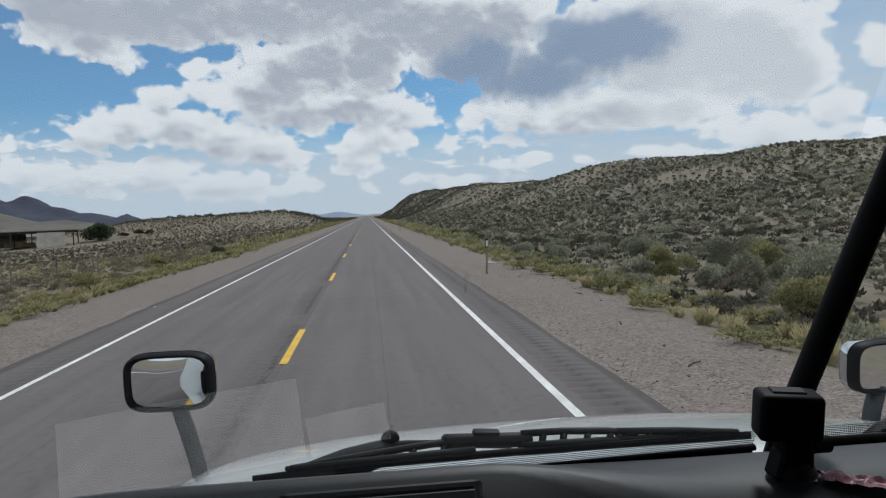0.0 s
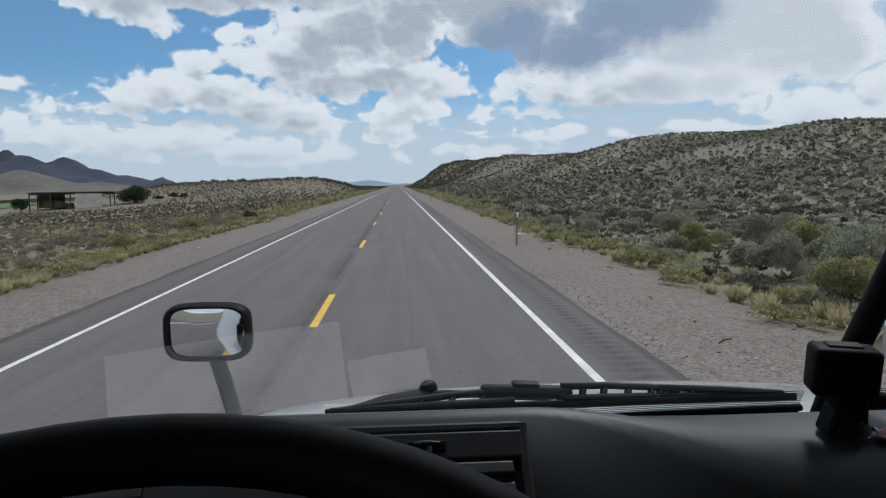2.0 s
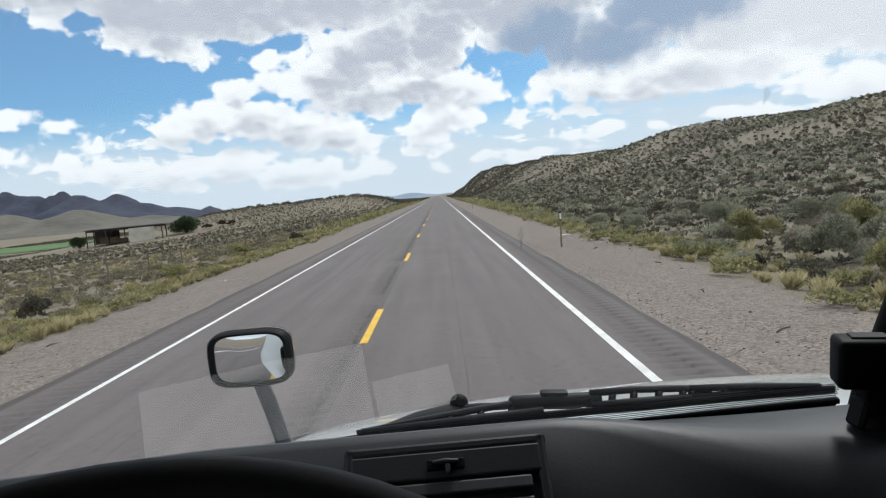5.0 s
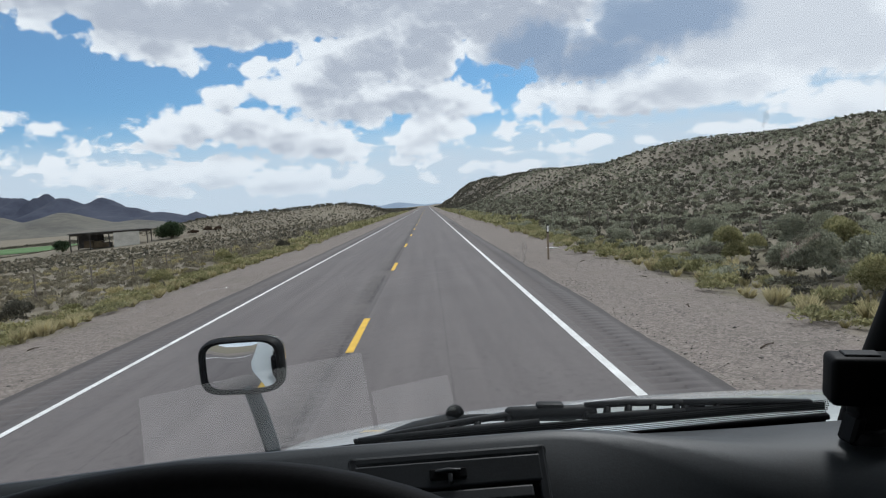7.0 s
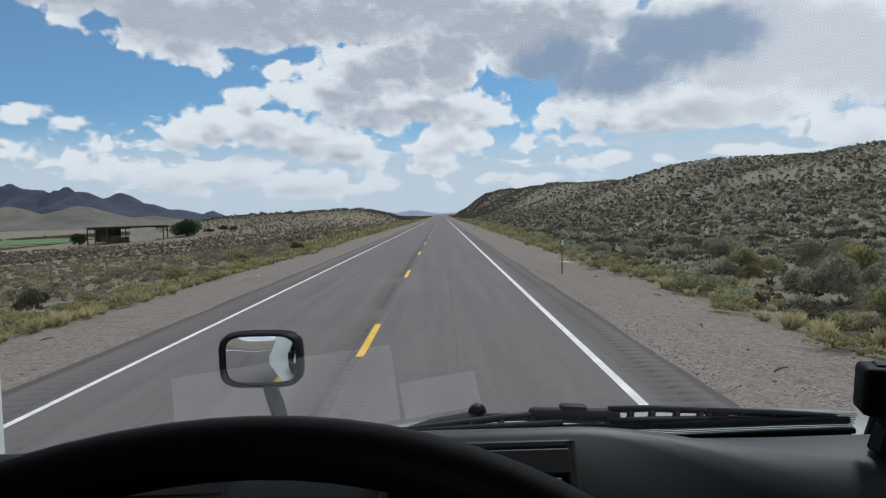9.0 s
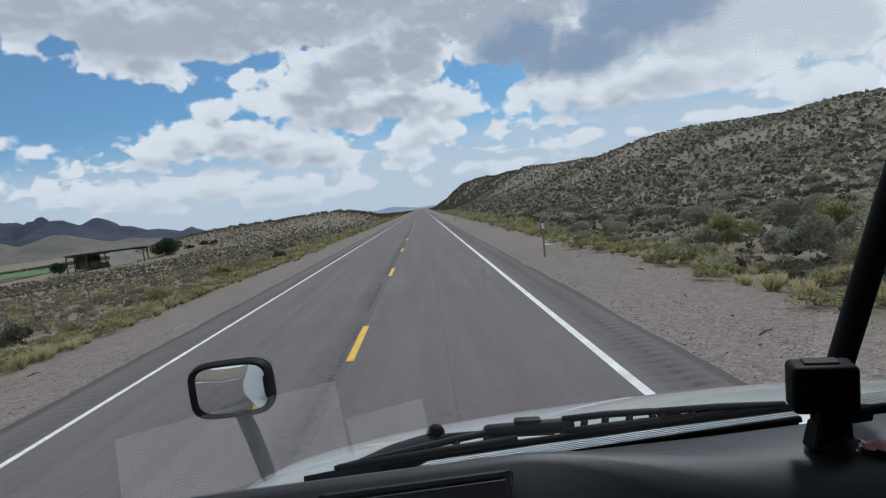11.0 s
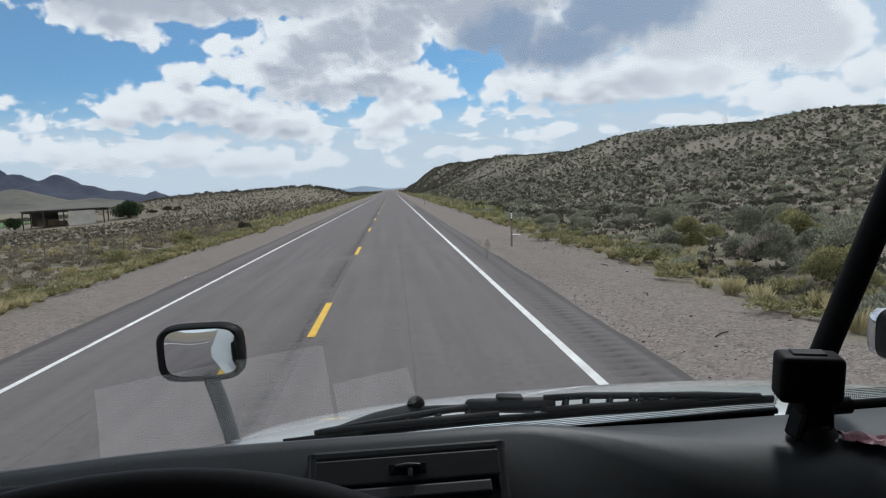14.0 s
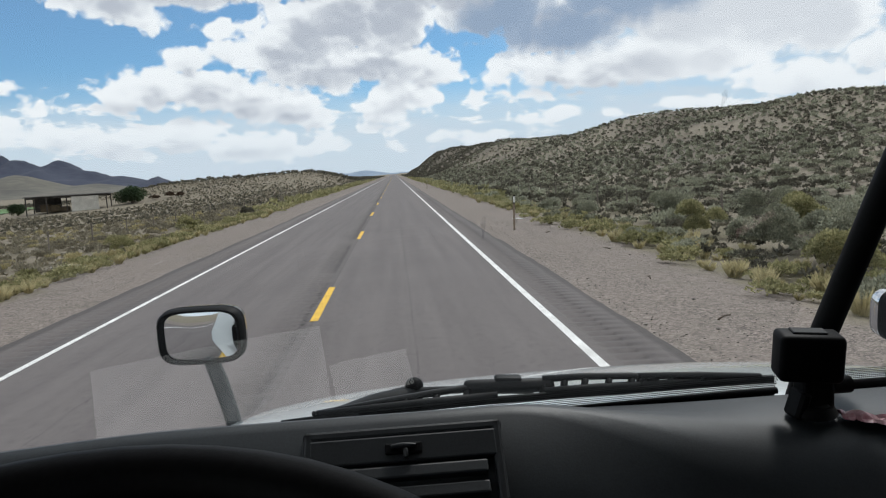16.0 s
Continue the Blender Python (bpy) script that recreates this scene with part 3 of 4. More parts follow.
# ---- far hills ----
def range_hill(name, label, mat, peaks, y0, depth, x0, x1, base, rough, step, seed, grow=1.0):
    """A long hill or mountain range: rounded peaks (place, height, half width) on a base, with gullies."""
    xs = np.arange(x0, x1 + step, step)
    ys = np.linspace(y0 - depth, y0 + depth, 25)

    def zf(x, y):
        h = x * 0
        for c, top, w in peaks:
            h = h + (top * grow * np.exp(-np.abs((x - c) / w) ** 1.6)) ** 5
        h = h ** 0.2
        h = h * (1 + 0.035 * vnoise(x, x * 0, rough * 5, 4, seed + 5) + 0.02 * vnoise(x, x * 0, rough * 1.6, 2, seed + 6))
        u = 1 - np.abs(y - y0) / depth
        g = vnoise(x, y, rough * 6, 4, seed)
        return base + h * np.clip(u, 0, 1) ** 0.8 * (1 + 0.30 * g * (1 - 0.85 * u)) + vnoise(x, y, rough, 2, seed + 1) * h * 0.02
    V, F = grid_mesh(xs, ys, zf)
    ob = tagged(soup(name, V, F, mat), label, "hill", kind="structure")
    ob.data.polygons.foreach_set("use_smooth", [True] * len(ob.data.polygons))


range_hill("mountain_range", "distant rocky mountain range with a small knob, haze blue and shade in its colour", HAZED_ROCK,
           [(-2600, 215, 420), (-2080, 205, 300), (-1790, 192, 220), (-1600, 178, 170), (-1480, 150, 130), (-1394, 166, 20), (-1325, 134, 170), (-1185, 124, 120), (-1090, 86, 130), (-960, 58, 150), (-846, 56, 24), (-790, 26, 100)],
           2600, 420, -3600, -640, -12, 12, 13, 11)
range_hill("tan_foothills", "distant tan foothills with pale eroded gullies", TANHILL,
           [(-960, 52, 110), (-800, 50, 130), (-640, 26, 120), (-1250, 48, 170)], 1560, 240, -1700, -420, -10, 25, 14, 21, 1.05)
range_hill("haze_blue_mesa", "mesa on the horizon with faint blue haze put into its colour", HAZE_BLUE,
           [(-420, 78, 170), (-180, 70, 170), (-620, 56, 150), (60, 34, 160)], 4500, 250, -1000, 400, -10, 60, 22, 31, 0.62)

# irrigated field on the valley floor
V, Fq = grid_mesh(np.linspace(-640, -150, 24), np.linspace(280, 395, 12), lambda x, y: land(x, y) + 0.25)
tagged(soup("crop_field", V, Fq, CROP), "green irrigated crop field on the valley floor", "field", kind="structure")


# ---- plants ----
rng = np.random.default_rng(4)


def clump(n, leaf, seed, flat=0.75, wide=0.3):
    """Template of a shrub, one unit across: n leaf sprays (folded triangles) in uneven lobes."""
    r = np.random.default_rng(seed)
    lobes = np.stack([r.uniform(-wide, wide, 6), r.uniform(-wide, wide, 6), r.uniform(0.18, 0.5, 6) * flat], 1)
    size = r.uniform(0.16, 0.30, 6)
    V, F = [], []
    for i in range(n):
        k = r.integers(6)
        d = r.normal(size=3)
        d /= np.linalg.norm(d)
        d[2] = abs(d[2]) * 1.1 - 0.25
        c = lobes[k] + d * size[k] * r.uniform(0.6, 1.05) * (1, 1, flat)
        c[2] = max(c[2], 0.02)
        up = d + (0, 0, 0.7) + r.normal(size=3) * 0.35
        up /= np.linalg.norm(up)
        side = np.cross(up, r.normal(size=3))
        side /= np.linalg.norm(side) + 1e-6
        L = leaf * r.uniform(0.7, 1.4)
        b = len(V)
        V += [c - side * L * 0.42, c + side * L * 0.42, c + up * L, c + up * L * 0.25 + np.cross(up, side) * L * 0.4]
        F += [(b, b + 1, b + 2), (b, b + 3, b + 2)]
    return np.array(V), np.array(F)


def tuft(n, seed, spread=0.5):
    """Template of a grass tuft: thin bent blades."""
    r = np.random.default_rng(seed)
    V, F = [], []
    for i in range(n):
        a = r.uniform(0, 6.283)
        o = np.array([math.cos(a), math.sin(a), 0]) * r.uniform(0, 0.28)
        lean = np.array([math.cos(a), math.sin(a), 0]) * r.uniform(0.1, spread) + r.normal(size=3) * 0.06
        h = r.uniform(0.5, 1.0)
        s = np.array([-math.sin(a), math.cos(a), 0]) * 0.008
        b = len(V)
        V += [o - s, o + s, o + lean * 0.4 + (0, 0, h * 0.6), o + lean + (0, 0, h)]
        F += [(b, b + 1, b + 2), (b + 1, b + 3, b + 2)]
    return np.array(V), np.array(F)


def spread(name, templates, X, Y, S, mat, label, category, squash=(0.75, 1.1)):
    """Many plants or stones joined into one object."""
    VV, FF, base = [], [], 0
    Z = land(X, Y)
    for x, y, z, s in zip(X, Y, Z, S):
        V, F = templates[rng.integers(len(templates))]
        a = rng.uniform(0, 6.283)
        c, si = math.cos(a), math.sin(a)
        h = s * rng.uniform(*squash)
        VV.append(np.stack([(V[:, 0] * c - V[:, 1] * si) * s + x, (V[:, 0] * si + V[:, 1] * c) * s + y, V[:, 2] * h + z - 0.02 * s], 1))
        FF.append(F + base)
        base += len(V)
    return tagged(soup(name, np.concatenate(VV), np.concatenate(FF), mat), label, category, kind="stuff")


def sprinkle(x0, x1, y0, y1, spacing, keep):
    """Jittered grid of places, thinned by keep(x, y) in 0..1."""
    X, Y = np.meshgrid(np.arange(x0, x1, spacing), np.arange(y0, y1, spacing))
    X = X.ravel() + rng.uniform(-0.5, 0.5, X.size) * spacing
    Y = Y.ravel() + rng.uniform(-0.5, 0.5, Y.size) * spacing
    k = rng.uniform(size=X.size) < keep(X, Y)
    return X[k], Y[k]


def patchy(x, y):
    """Cover of scrub, 0..1: open patches, the bare yard by the shed and the field stay clear."""
    cover = np.clip(0.62 + 0.55 * vnoise(x, y, 17, 2, 40), 0.08, 1)
    yard = (x < -62) & (x > -120) & (y > 168) & (y < 214)
    field = (x < -138) & (y > 250) & (y < 402)
    return cover * np.where(yard | field, -2.0, 1.0)


CLOSE_T = [clump(900, 0.046, s) for s in range(6)]
NEAR_T = [clump(300, 0.085, s + 10) for s in range(5)]
EVEN_T = [clump(110, 0.14, s + 15) for s in range(5)]
MID_T = [clump(34, 0.27, s + 20, 1.0, 0.2) for s in range(5)]
FAR_T = [clump(15, 0.36, s + 40, 1.1, 0.16) for s in range(6)]
TUFT_T = [tuft(170, s, 0.42) for s in range(5)]

# scrub on the plain and hill, then down the valley side
for side, x0, x1, mats in (("right", 7.6, 70.0, (SAGE, OLIVE)), ("left", -70.0, -10.8, (TAN, STRAW))):
    names = ("sagebrush", "greasewood") if side == "right" else ("tan_scrub", "straw_scrub")
    labels = ("grey-green desert sagebrush scrub on sandy soil", "dark olive desert scrub on sandy soil") if side == "right" else ("tan dry scrub on the valley side", "straw-coloured dry scrub on the valley side")
    for y0, y1, templ, gap in ((4, 24, CLOSE_T, 1.2), (24, 48, NEAR_T, 1.25), (48, 80, EVEN_T, 1.3)):
        X, Y = sprinkle(x0, x1, y0, y1, gap, lambda x, y: 0.88 * patchy(x, y) * (np.abs(x) < y * 1.0 + 8))
        pick = rng.uniform(size=len(X)) < 0.66
        for mat, sel, nm, lb in zip(mats, (pick, ~pick), names, labels):
            spread(nm, templ, X[sel], Y[sel], rng.uniform(0.5, 1.2, sel.sum()) * (1 if side == "right" else 0.75), mat, lb, "shrub")
    X, Y = sprinkle(x0, x1, 10, 80, 0.8 if side == "right" else 0.9, lambda x, y: (0.7 if side == "right" else 0.4) * (patchy(x, y) > 0) * (np.abs(x) < y * 0.95 + 6))
    spread("low_cushion_scrub", FAR_T, X, Y, rng.uniform(0.18, 0.5, len(X)), (OLIVE if side == "right" else TAN), "small low cushions of dry scrub on the soil", "shrub")
    x0, x1 = (8.5, 230.0) if side == "right" else (-190.0, -11.5)
    X, Y = sprinkle(x0, x1, 80, 260, 1.0 if side == "right" else 1.15, lambda x, y: 0.95 * np.where(patchy(x, y) < 0, 0, 0.35 + 0.65 * patchy(x, y)) * (np.abs(x) < y * 0.95 + 8))
    pick = rng.uniform(size=len(X)) < 0.5
    for mat, sel, nm, lb in zip(mats if side == "right" else (TAN, OLIVE), (pick, ~pick), names, labels):
        spread(nm, MID_T, X[sel], Y[sel], rng.uniform(0.4, 1.0, sel.sum()) * (1 if side == "right" else 0.7), mat, lb, "shrub")
    x0, x1 = (8.5, 330.0) if side == "right" else (-260.0, -11.5)
    X, Y = sprinkle(x0, x1, 260, 800, 1.8 if side == "right" else 2.0, lambda x, y: 0.95 * np.where(patchy(x, y) < 0, 0, 0.35 + 0.65 * patchy(x, y)) * (np.abs(x) < y * 0.8))
    spread("distant_scrub", FAR_T, X, Y, rng.uniform(0.6, 1.6, len(X)), mats[1] if side == "right" else OLIVE, "distant dark scrub dotted over the hill" if side == "right" else "distant scrub dotted over the low ridge", "shrub")

# verges: dry grass and rabbitbrush
for x0, x1 in ((5.9, 9.4), (-12.6, -8.5)):
    edge = x0 if x0 > 0 else x1
    X, Y = sprinkle(x0, x1, 4, 60, 0.45, lambda x, y: 0.95 * np.clip(0.8 + 0.5 * vnoise(x, y, 9, 2, 50), 0.15, 1) * sstep(0, 0.6, np.abs(x - edge)) * (np.abs(x) < y + 8) * sstep(0, 1.5, np.abs(x - (x0 + x1 - edge))) + 0.0)
    pick = rng.uniform(size=len(X)) < 0.45
    spread("dry_grass", TUFT_T, X[pick], Y[pick], rng.uniform(0.16, 0.42, pick.sum()), STRAW, "dry straw-yellow grass tufts along the gravel verge", "grass")
    X, Y = X[~pick], Y[~pick]
    k = rng.uniform(size=len(X)) < 0.55
    spread("rabbitbrush", NEAR_T, X[k], Y[k], rng.uniform(0.35, 0.95, k.sum()), RABBIT, "low yellow-green rabbitbrush along the verge", "shrub")

for x0, x1 in ((6.2, 9.6), (-12.6, -8.8)):
    X, Y = sprinkle(x0, x1, 60, 320, 0.75, lambda x, y: 0.8 * np.clip(0.6 + 0.6 * vnoise(x, y, 9, 2, 50), 0.08, 1))
    spread("far_rabbitbrush", FAR_T, X, Y, rng.uniform(0.4, 0.95, len(X)), RABBIT, "yellow-green rabbitbrush lining the far verge", "shrub")

# stones on the verges
r = np.random.default_rng(9)
STONE_T = []
for s in range(4):
    bm = bmesh.new()
    bmesh.ops.create_icosphere(bm, subdivisions=1, radius=0.5)
    for v in bm.verts:
        v.co *= r.uniform(0.7, 1.15)
    bm.verts.ensure_lookup_table()
    STONE_T.append((np.array([v.co[:] for v in bm.verts]), np.array([[v.index for v in f.verts] for f in bm.faces])))
    bm.free()
for x0, x1 in ((3.35, 7.5), (-9.8, -6.45)):
    X, Y = sprinkle(x0, x1, 5, 30, 0.12, lambda x, y: 0.5 * (np.abs(x) < y + 3))
    spread("gravel", STONE_T, X, Y, r.uniform(0.012, 0.04, len(X)) * (1 + 1.2 * (r.uniform(size=len(X)) > 0.97)), PEBBLE, "loose grey-pink gravel on the road verge", "gravel", (0.4, 0.7))


def bush(name, x, y, s, mat, label, group, seed, n=8200, leaf=0.025, h=1.1):
    V, F = clump(n, leaf, seed, 0.9)
    V = V * (s, s, s * h)
    ob = soup(name, V, F, mat)
    ob.location = (x, y, float(land(x, y)) - 0.03)
    return tagged(ob, label, "shrub", group)


for i, (x, y, s) in enumerate([(9.05, 17.2, 2.0), (8.7, 13.0, 1.6), (10.1, 14.8, 2.2), (6.95, 20.2, 0.95), (9.2, 21.2, 1.8), (7.8, 28.9, 1.3), (8.3, 38.0, 1.5), (11.3, 18.6, 1.9), (10.2, 26.0, 1.8), (12.4, 23.0, 1.7)]):
    bush("big_sagebrush", x, y, s, (SAGE, RABBIT, SAGE)[i % 3], "large rounded grey-green sagebrush beside the gravel verge", "large sagebrushes", 70 + i)
for i, (x, y, s) in enumerate([(-12.4, 21.0, 1.3), (-11.8, 30.5, 1.2), (-13.0, 15.0, 1.1), (-12.2, 42.0, 1.5), (-11.4, 55.0, 1.4)]):
    bush("verge_shrub", x, y, s, (OLIVE, RABBIT)[i % 2], "round green shrub beside the verge", "verge shrubs", 90 + i, 2400, 0.04)


def tree(name, x, y, height, spread_, mat, label, seed, leaves=2600):
    """Tapered trunk, limbs and a crown of small leaf sprays in lobes."""
    r = np.random.default_rng(seed)
    z0 = float(land(x, y))
    ob = tagged(new(name), label, "tree")
    ob.location = (x, y, z0)
    bm = bmesh.new()
    tube(bm, [(0, 0, -0.2), (0.1, 0, height * 0.25), (0.05, 0.1, height * 0.55)], [0.35, 0.27, 0.14], 8)
    V, F = [], []
    for k in range(11):
        a, e = r.uniform(0, 6.283), r.uniform(0.2, 1.2)
        ln = spread_ * r.uniform(0.45, 0.85)
        tip = np.array([math.cos(a) * math.cos(e) * ln, math.sin(a) * math.cos(e) * ln, height * 0.16 + math.sin(e) * ln * 0.9])
        tube(bm, [(0.05, 0.05, height * r.uniform(0.2, 0.45)), tuple(tip * 0.6 + (0, 0, height * 0.1)), tuple(tip)], [0.12, 0.07, 0.03], 5)
        R = spread_ * r.uniform(0.42, 0.62)
        for i in range(leaves // 11):
            d = r.normal(size=3)
            d /= np.linalg.norm(d)
            c = tip + d * R * r.uniform(0.5, 1.05) * (1, 1, 0.8)
            c[2] = max(c[2], 0.3)
            s_, u_ = r.normal(size=3), r.normal(size=3)
            L = r.uniform(0.18, 0.42)
            b = len(V)
            V += [c, c + s_ / np.linalg.norm(s_) * L, c + u_ / np.linalg.norm(u_) * L]
            F.append((b, b + 1, b + 2))
    part("trunk", bm, BARK, ob, smooth=True)
    soup("crown", V, F, mat, ob)
    return ob


tree("cottonwood", -70, 193, 6.6, 3.9, TREE_LEAF, "round dark green tree beside the open shed", 5, 9000)
tree("cottonwood", -96, 186, 4.6, 2.2, TREE_LEAF, "dark green tree behind the open shed", 6, 3000)
for i, (x, y, s) in enumerate([(-65.5, 198, 3.2), (-62.5, 200, 3.4), (-59.8, 201, 2.8)]):
    bush("rusty_thicket", x, y, s, RUST_LEAF, "low rusty brown thicket near the shed", "thickets by the shed", 120 + i, 900, 0.08, 0.8)


# ---- open shed ----
def shed(x, y, turn):
    ob = tagged(new("open_shed"), "dark open-sided steel hay shed with one pale sheet-metal bay", "shed")
    z0 = float(land(x, y)) - 0.2
    ob.matrix_basis = pose(x, y, z0, 0, 0, turn)
    W, D, H = 18.0, 8.0, 3.9
    bm = bmesh.new()
    box(bm, (0, 0, H + 0.16), (W + 1.0, D + 1.2, 0.16), None, 0.03, 1)
    for k in range(19):
        box(bm, (-W / 2 + k, 0, H + 0.28), (0.12, D + 1.1, 0.08))
    part("roof", bm, STEEL_DARK, ob, "dark corrugated steel roof")
    for px in np.linspace(-W / 2, W / 2, 5):
        for py in (-D / 2, D / 2):
            bm = bmesh.new()
            box(bm, (px, py, H / 2 - 0.25), (0.26, 0.26, H + 0.5), None, 0.02, 1)
            part("post", bm, STEEL_DARK, ob)
    for py in (-D / 2, D / 2):
        bm = bmesh.new()
        box(bm, (0, py, H - 0.16), (W, 0.22, 0.42), None, 0.02, 1)
        part("eave_beam", bm, STEEL_DARK, ob)
    bm = bmesh.new()
    box(bm, (W * 0.23, -D / 2 - 0.2, H / 2 - 0.1), (W * 0.34, 0.12, H - 0.1), None, 0.02, 1)
    for k in range(20):
        box(bm, (W * 0.06 + 0.22 + k * W * 0.34 / 20, -D / 2 - 0.28, H / 2 - 0.1), (0.08, 0.06, H - 0.2))
    part("wall_sheet", bm, SHEET, ob, "pale corrugated metal wall sheet")
    bm = bmesh.new()
    box(bm, (-W * 0.32, D / 2 + 0.2, H / 2), (W * 0.34, 0.12, H - 0.3))
    part("back_wall", bm, STEEL_DARK, ob, "dark rear wall sheet")
    for i, (sx, sy, s) in enumerate(((-5.6, 1.0, 1.9), (-3.4, 1.2, 1.7), (-1.4, 0.7, 1.2))):
        bm = bmesh.new()
        box(bm, (sx, sy, s / 2), (2.1, 3.4, s), None, 0.15, 2)
        hay = tagged(part("hay_stack", bm, HAY), "dark stack of stored hay under the shed roof", "hay", "hay stacks")
        hay.matrix_world = pose(x, y, z0 + 0.2, 0, 0, turn)
    return ob


shed(-82, 184, 14)


# ---- roadside posts and fence ----
def delineator(x, y):
    ob = tagged(new("delineator_post"), "brown roadside delineator post with a white reflector", "post", "delineator posts")
    ob.matrix_basis = pose(x, y, float(land(x, y)), 0, 1.5, 8)
    bm = bmesh.new()
    for dx, w, d in ((-0.028, 0.016, 0.02), (0, 0.05, 0.008), (0.028, 0.016, 0.02)):
        box(bm, (dx, 0, 0.5), (w, d, 1.3), None, 0.003, 1)
    part("post", bm, DELINEATOR, ob)
    bm = bmesh.new()
    box(bm, (0, -0.022, 1.13), (0.105, 0.018, 0.30), None, 0.008, 1)
    part("backing", bm, BLACK, ob)
    bm = bmesh.new()
    box(bm, (0, -0.036, 1.12), (0.075, 0.012, 0.22), None, 0.005, 1)
    part("reflector", bm, REFLECTOR, ob, "white reflector plate")


delineator(4.25, 25.4)
delineator(4.3, 95.0)


def wire_fence(x, y0, y1, label):
    fence = tagged(new("wire_fence"), label, "fence", "wire fences")
    fy = list(np.arange(y0, y1, 5.2))
    for y in fy:
        z = float(land(x, y))
        bm = bmesh.new()
        tube(bm, [(x, y, z - 0.3), (x + r.uniform(-0.04, 0.04), y + r.uniform(-0.05, 0.05), z + r.uniform(1.05, 1.2))], [0.05, 0.04], 7)
        part("stake", bm, GREY_WOOD, fence)
    for h in (0.35, 0.65, 0.95):
        bm = bmesh.new()
        tube(bm, [(x, y, float(land(x, y)) + h) for y in fy], 0.004, 4)
        part("wire", bm, STEEL_DARK, fence)


wire_fence(11.6, 14, 140, "old wire fence with grey wooden stakes in the scrub")
wire_fence(-17.5, 26, 150, "old wire fence with grey wooden stakes on the valley side")

# fallen white scrap on the verge
bm = bmesh.new()
box(bm, (0, 0, 0.03), (0.55, 0.22, 0.03), pose(0, 0, 0, 4, 6, 20), 0.01, 1)
scrap = tagged(part("litter_scrap", bm, WHITE_LINE), "flat white scrap lying on the gravel verge", "litter")
scrap.location = (5.4, 31.0, float(land(5.4, 31.0)))


# pale boulder beside the verge
bm = bmesh.new()
bmesh.ops.create_icosphere(bm, subdivisions=3, radius=0.5)
for v in bm.verts:
    v.co *= 1 + 0.22 * noise.noise(v.co * 2.3) + 0.07 * noise.noise(v.co * 7.0)
    v.co.z *= 0.55
boulder = tagged(part("boulder", bm, PALE_ROCK, smooth=True), "pale weathered boulder lying beside the gravel verge", "rock")
boulder.matrix_basis = pose(-10.1, 12.6, float(land(-10.1, 12.6)) + 0.12, 0, 0, 35) @ Matrix.Diagonal((1.0, 0.7, 0.8, 1))

# dry sticks lying on the gravel
for x, y, turn, ln in ((4.9, 13.4, 70, 0.42), (4.6, 9.6, 40, 0.5), (5.6, 18.5, 100, 0.35), (-8.1, 14.2, 80, 0.4), (5.2, 24.0, 55, 0.45)):
    bm = bmesh.new()
    tube(bm, [(-ln / 2, 0, 0.012), (-ln * 0.1, 0.02, 0.022), (ln * 0.25, 0.0, 0.016), (ln / 2, 0.035, 0.012)], [0.012, 0.011, 0.009, 0.004], 6)
    tube(bm, [(-ln * 0.1, 0.02, 0.02), (ln * 0.08, 0.09, 0.03)], [0.007, 0.003], 5)
    stick = tagged(part("dry_stick", bm, BARK, smooth=True), "dark dry stick lying on the gravel verge", "stick", "sticks on the verge")
    stick.matrix_basis = pose(x, y, float(land(x, y)), 0, 0, turn)


# ================= the truck =================
CX = 0.52                      # middle of the cab
CAB = Matrix.Translation((0.001, 0.0135, 2.2835)) @ pose(0, 0, 0, 0.46, 0.07, -0.05) @ Matrix.Diagonal((1.021, 1.059, 1.040, 1)) @ Matrix.Translation((0, -0.01, -2.28))
truck = tagged(new("truck"), "white long-nosed truck with a grey dashboard and split windscreen", "truck")
truck.matrix_basis = CAB


def loft(bm, rows, close=False):
    """Faces between rows of points."""
    vs = [[bm.verts.new(q) for q in row] for row in rows]
    for A, B in zip(vs, vs[1:]):
        for i in range(len(A) - 1):
            bm.faces.new((A[i], A[i + 1], B[i + 1], B[i]))
    return vs


def thicken(bm, t):
    bmesh.ops.recalc_face_normals(bm, faces=bm.faces)
    r = bmesh.ops.solidify(bm, geom=list(bm.faces), thickness=t)
    return r


def HOOD(x, y):
    """Top of the hood: crowned across, falling towards the nose."""
    return 1.682 - 0.315 * (y - 1.9) - 0.12 * (y - 1.9) ** 2 - 0.085 * abs(x - 0.44) ** 2.6


# hood: a broad shell, highest in the middle, falling to rounded sides and down to the nose
bm = bmesh.new()
rows = []
for y in np.linspace(1.02, 3.1, 16):
    row = []
    for k in range(33):
        u = k / 16 - 1
        half = 1.02 - 0.10 * sstep(1.6, 3.1, y)
        x = CX + u * half
        z = HOOD(x, y) - 0.35 * max(0, abs(u) - 0.93) * 3
        row.append((x, y, z))
    rows.append([(row[0][0], y, 0.9)] + row + [(row[-1][0], y, 0.9)])
loft(bm, rows)
bmesh.ops.recalc_face_normals(bm, faces=bm.faces)
hood = part("hood", bm, WHITE_PAINT, truck, "white painted hood", True, 50)
# cowl between hood and glass
bm = bmesh.new()
rows = [[(CX + u * 1.05, y, z - 0.16 * abs(u) ** 3) for u in np.linspace(-1, 1, 21)] for y, z in ((0.885, 1.93), (0.95, 1.87), (1.02, 1.83), (1.10, 1.80))]
loft(bm, rows)
part("cowl", bm, WHITE_PAINT, truck, "white painted cowl under the glass", True)


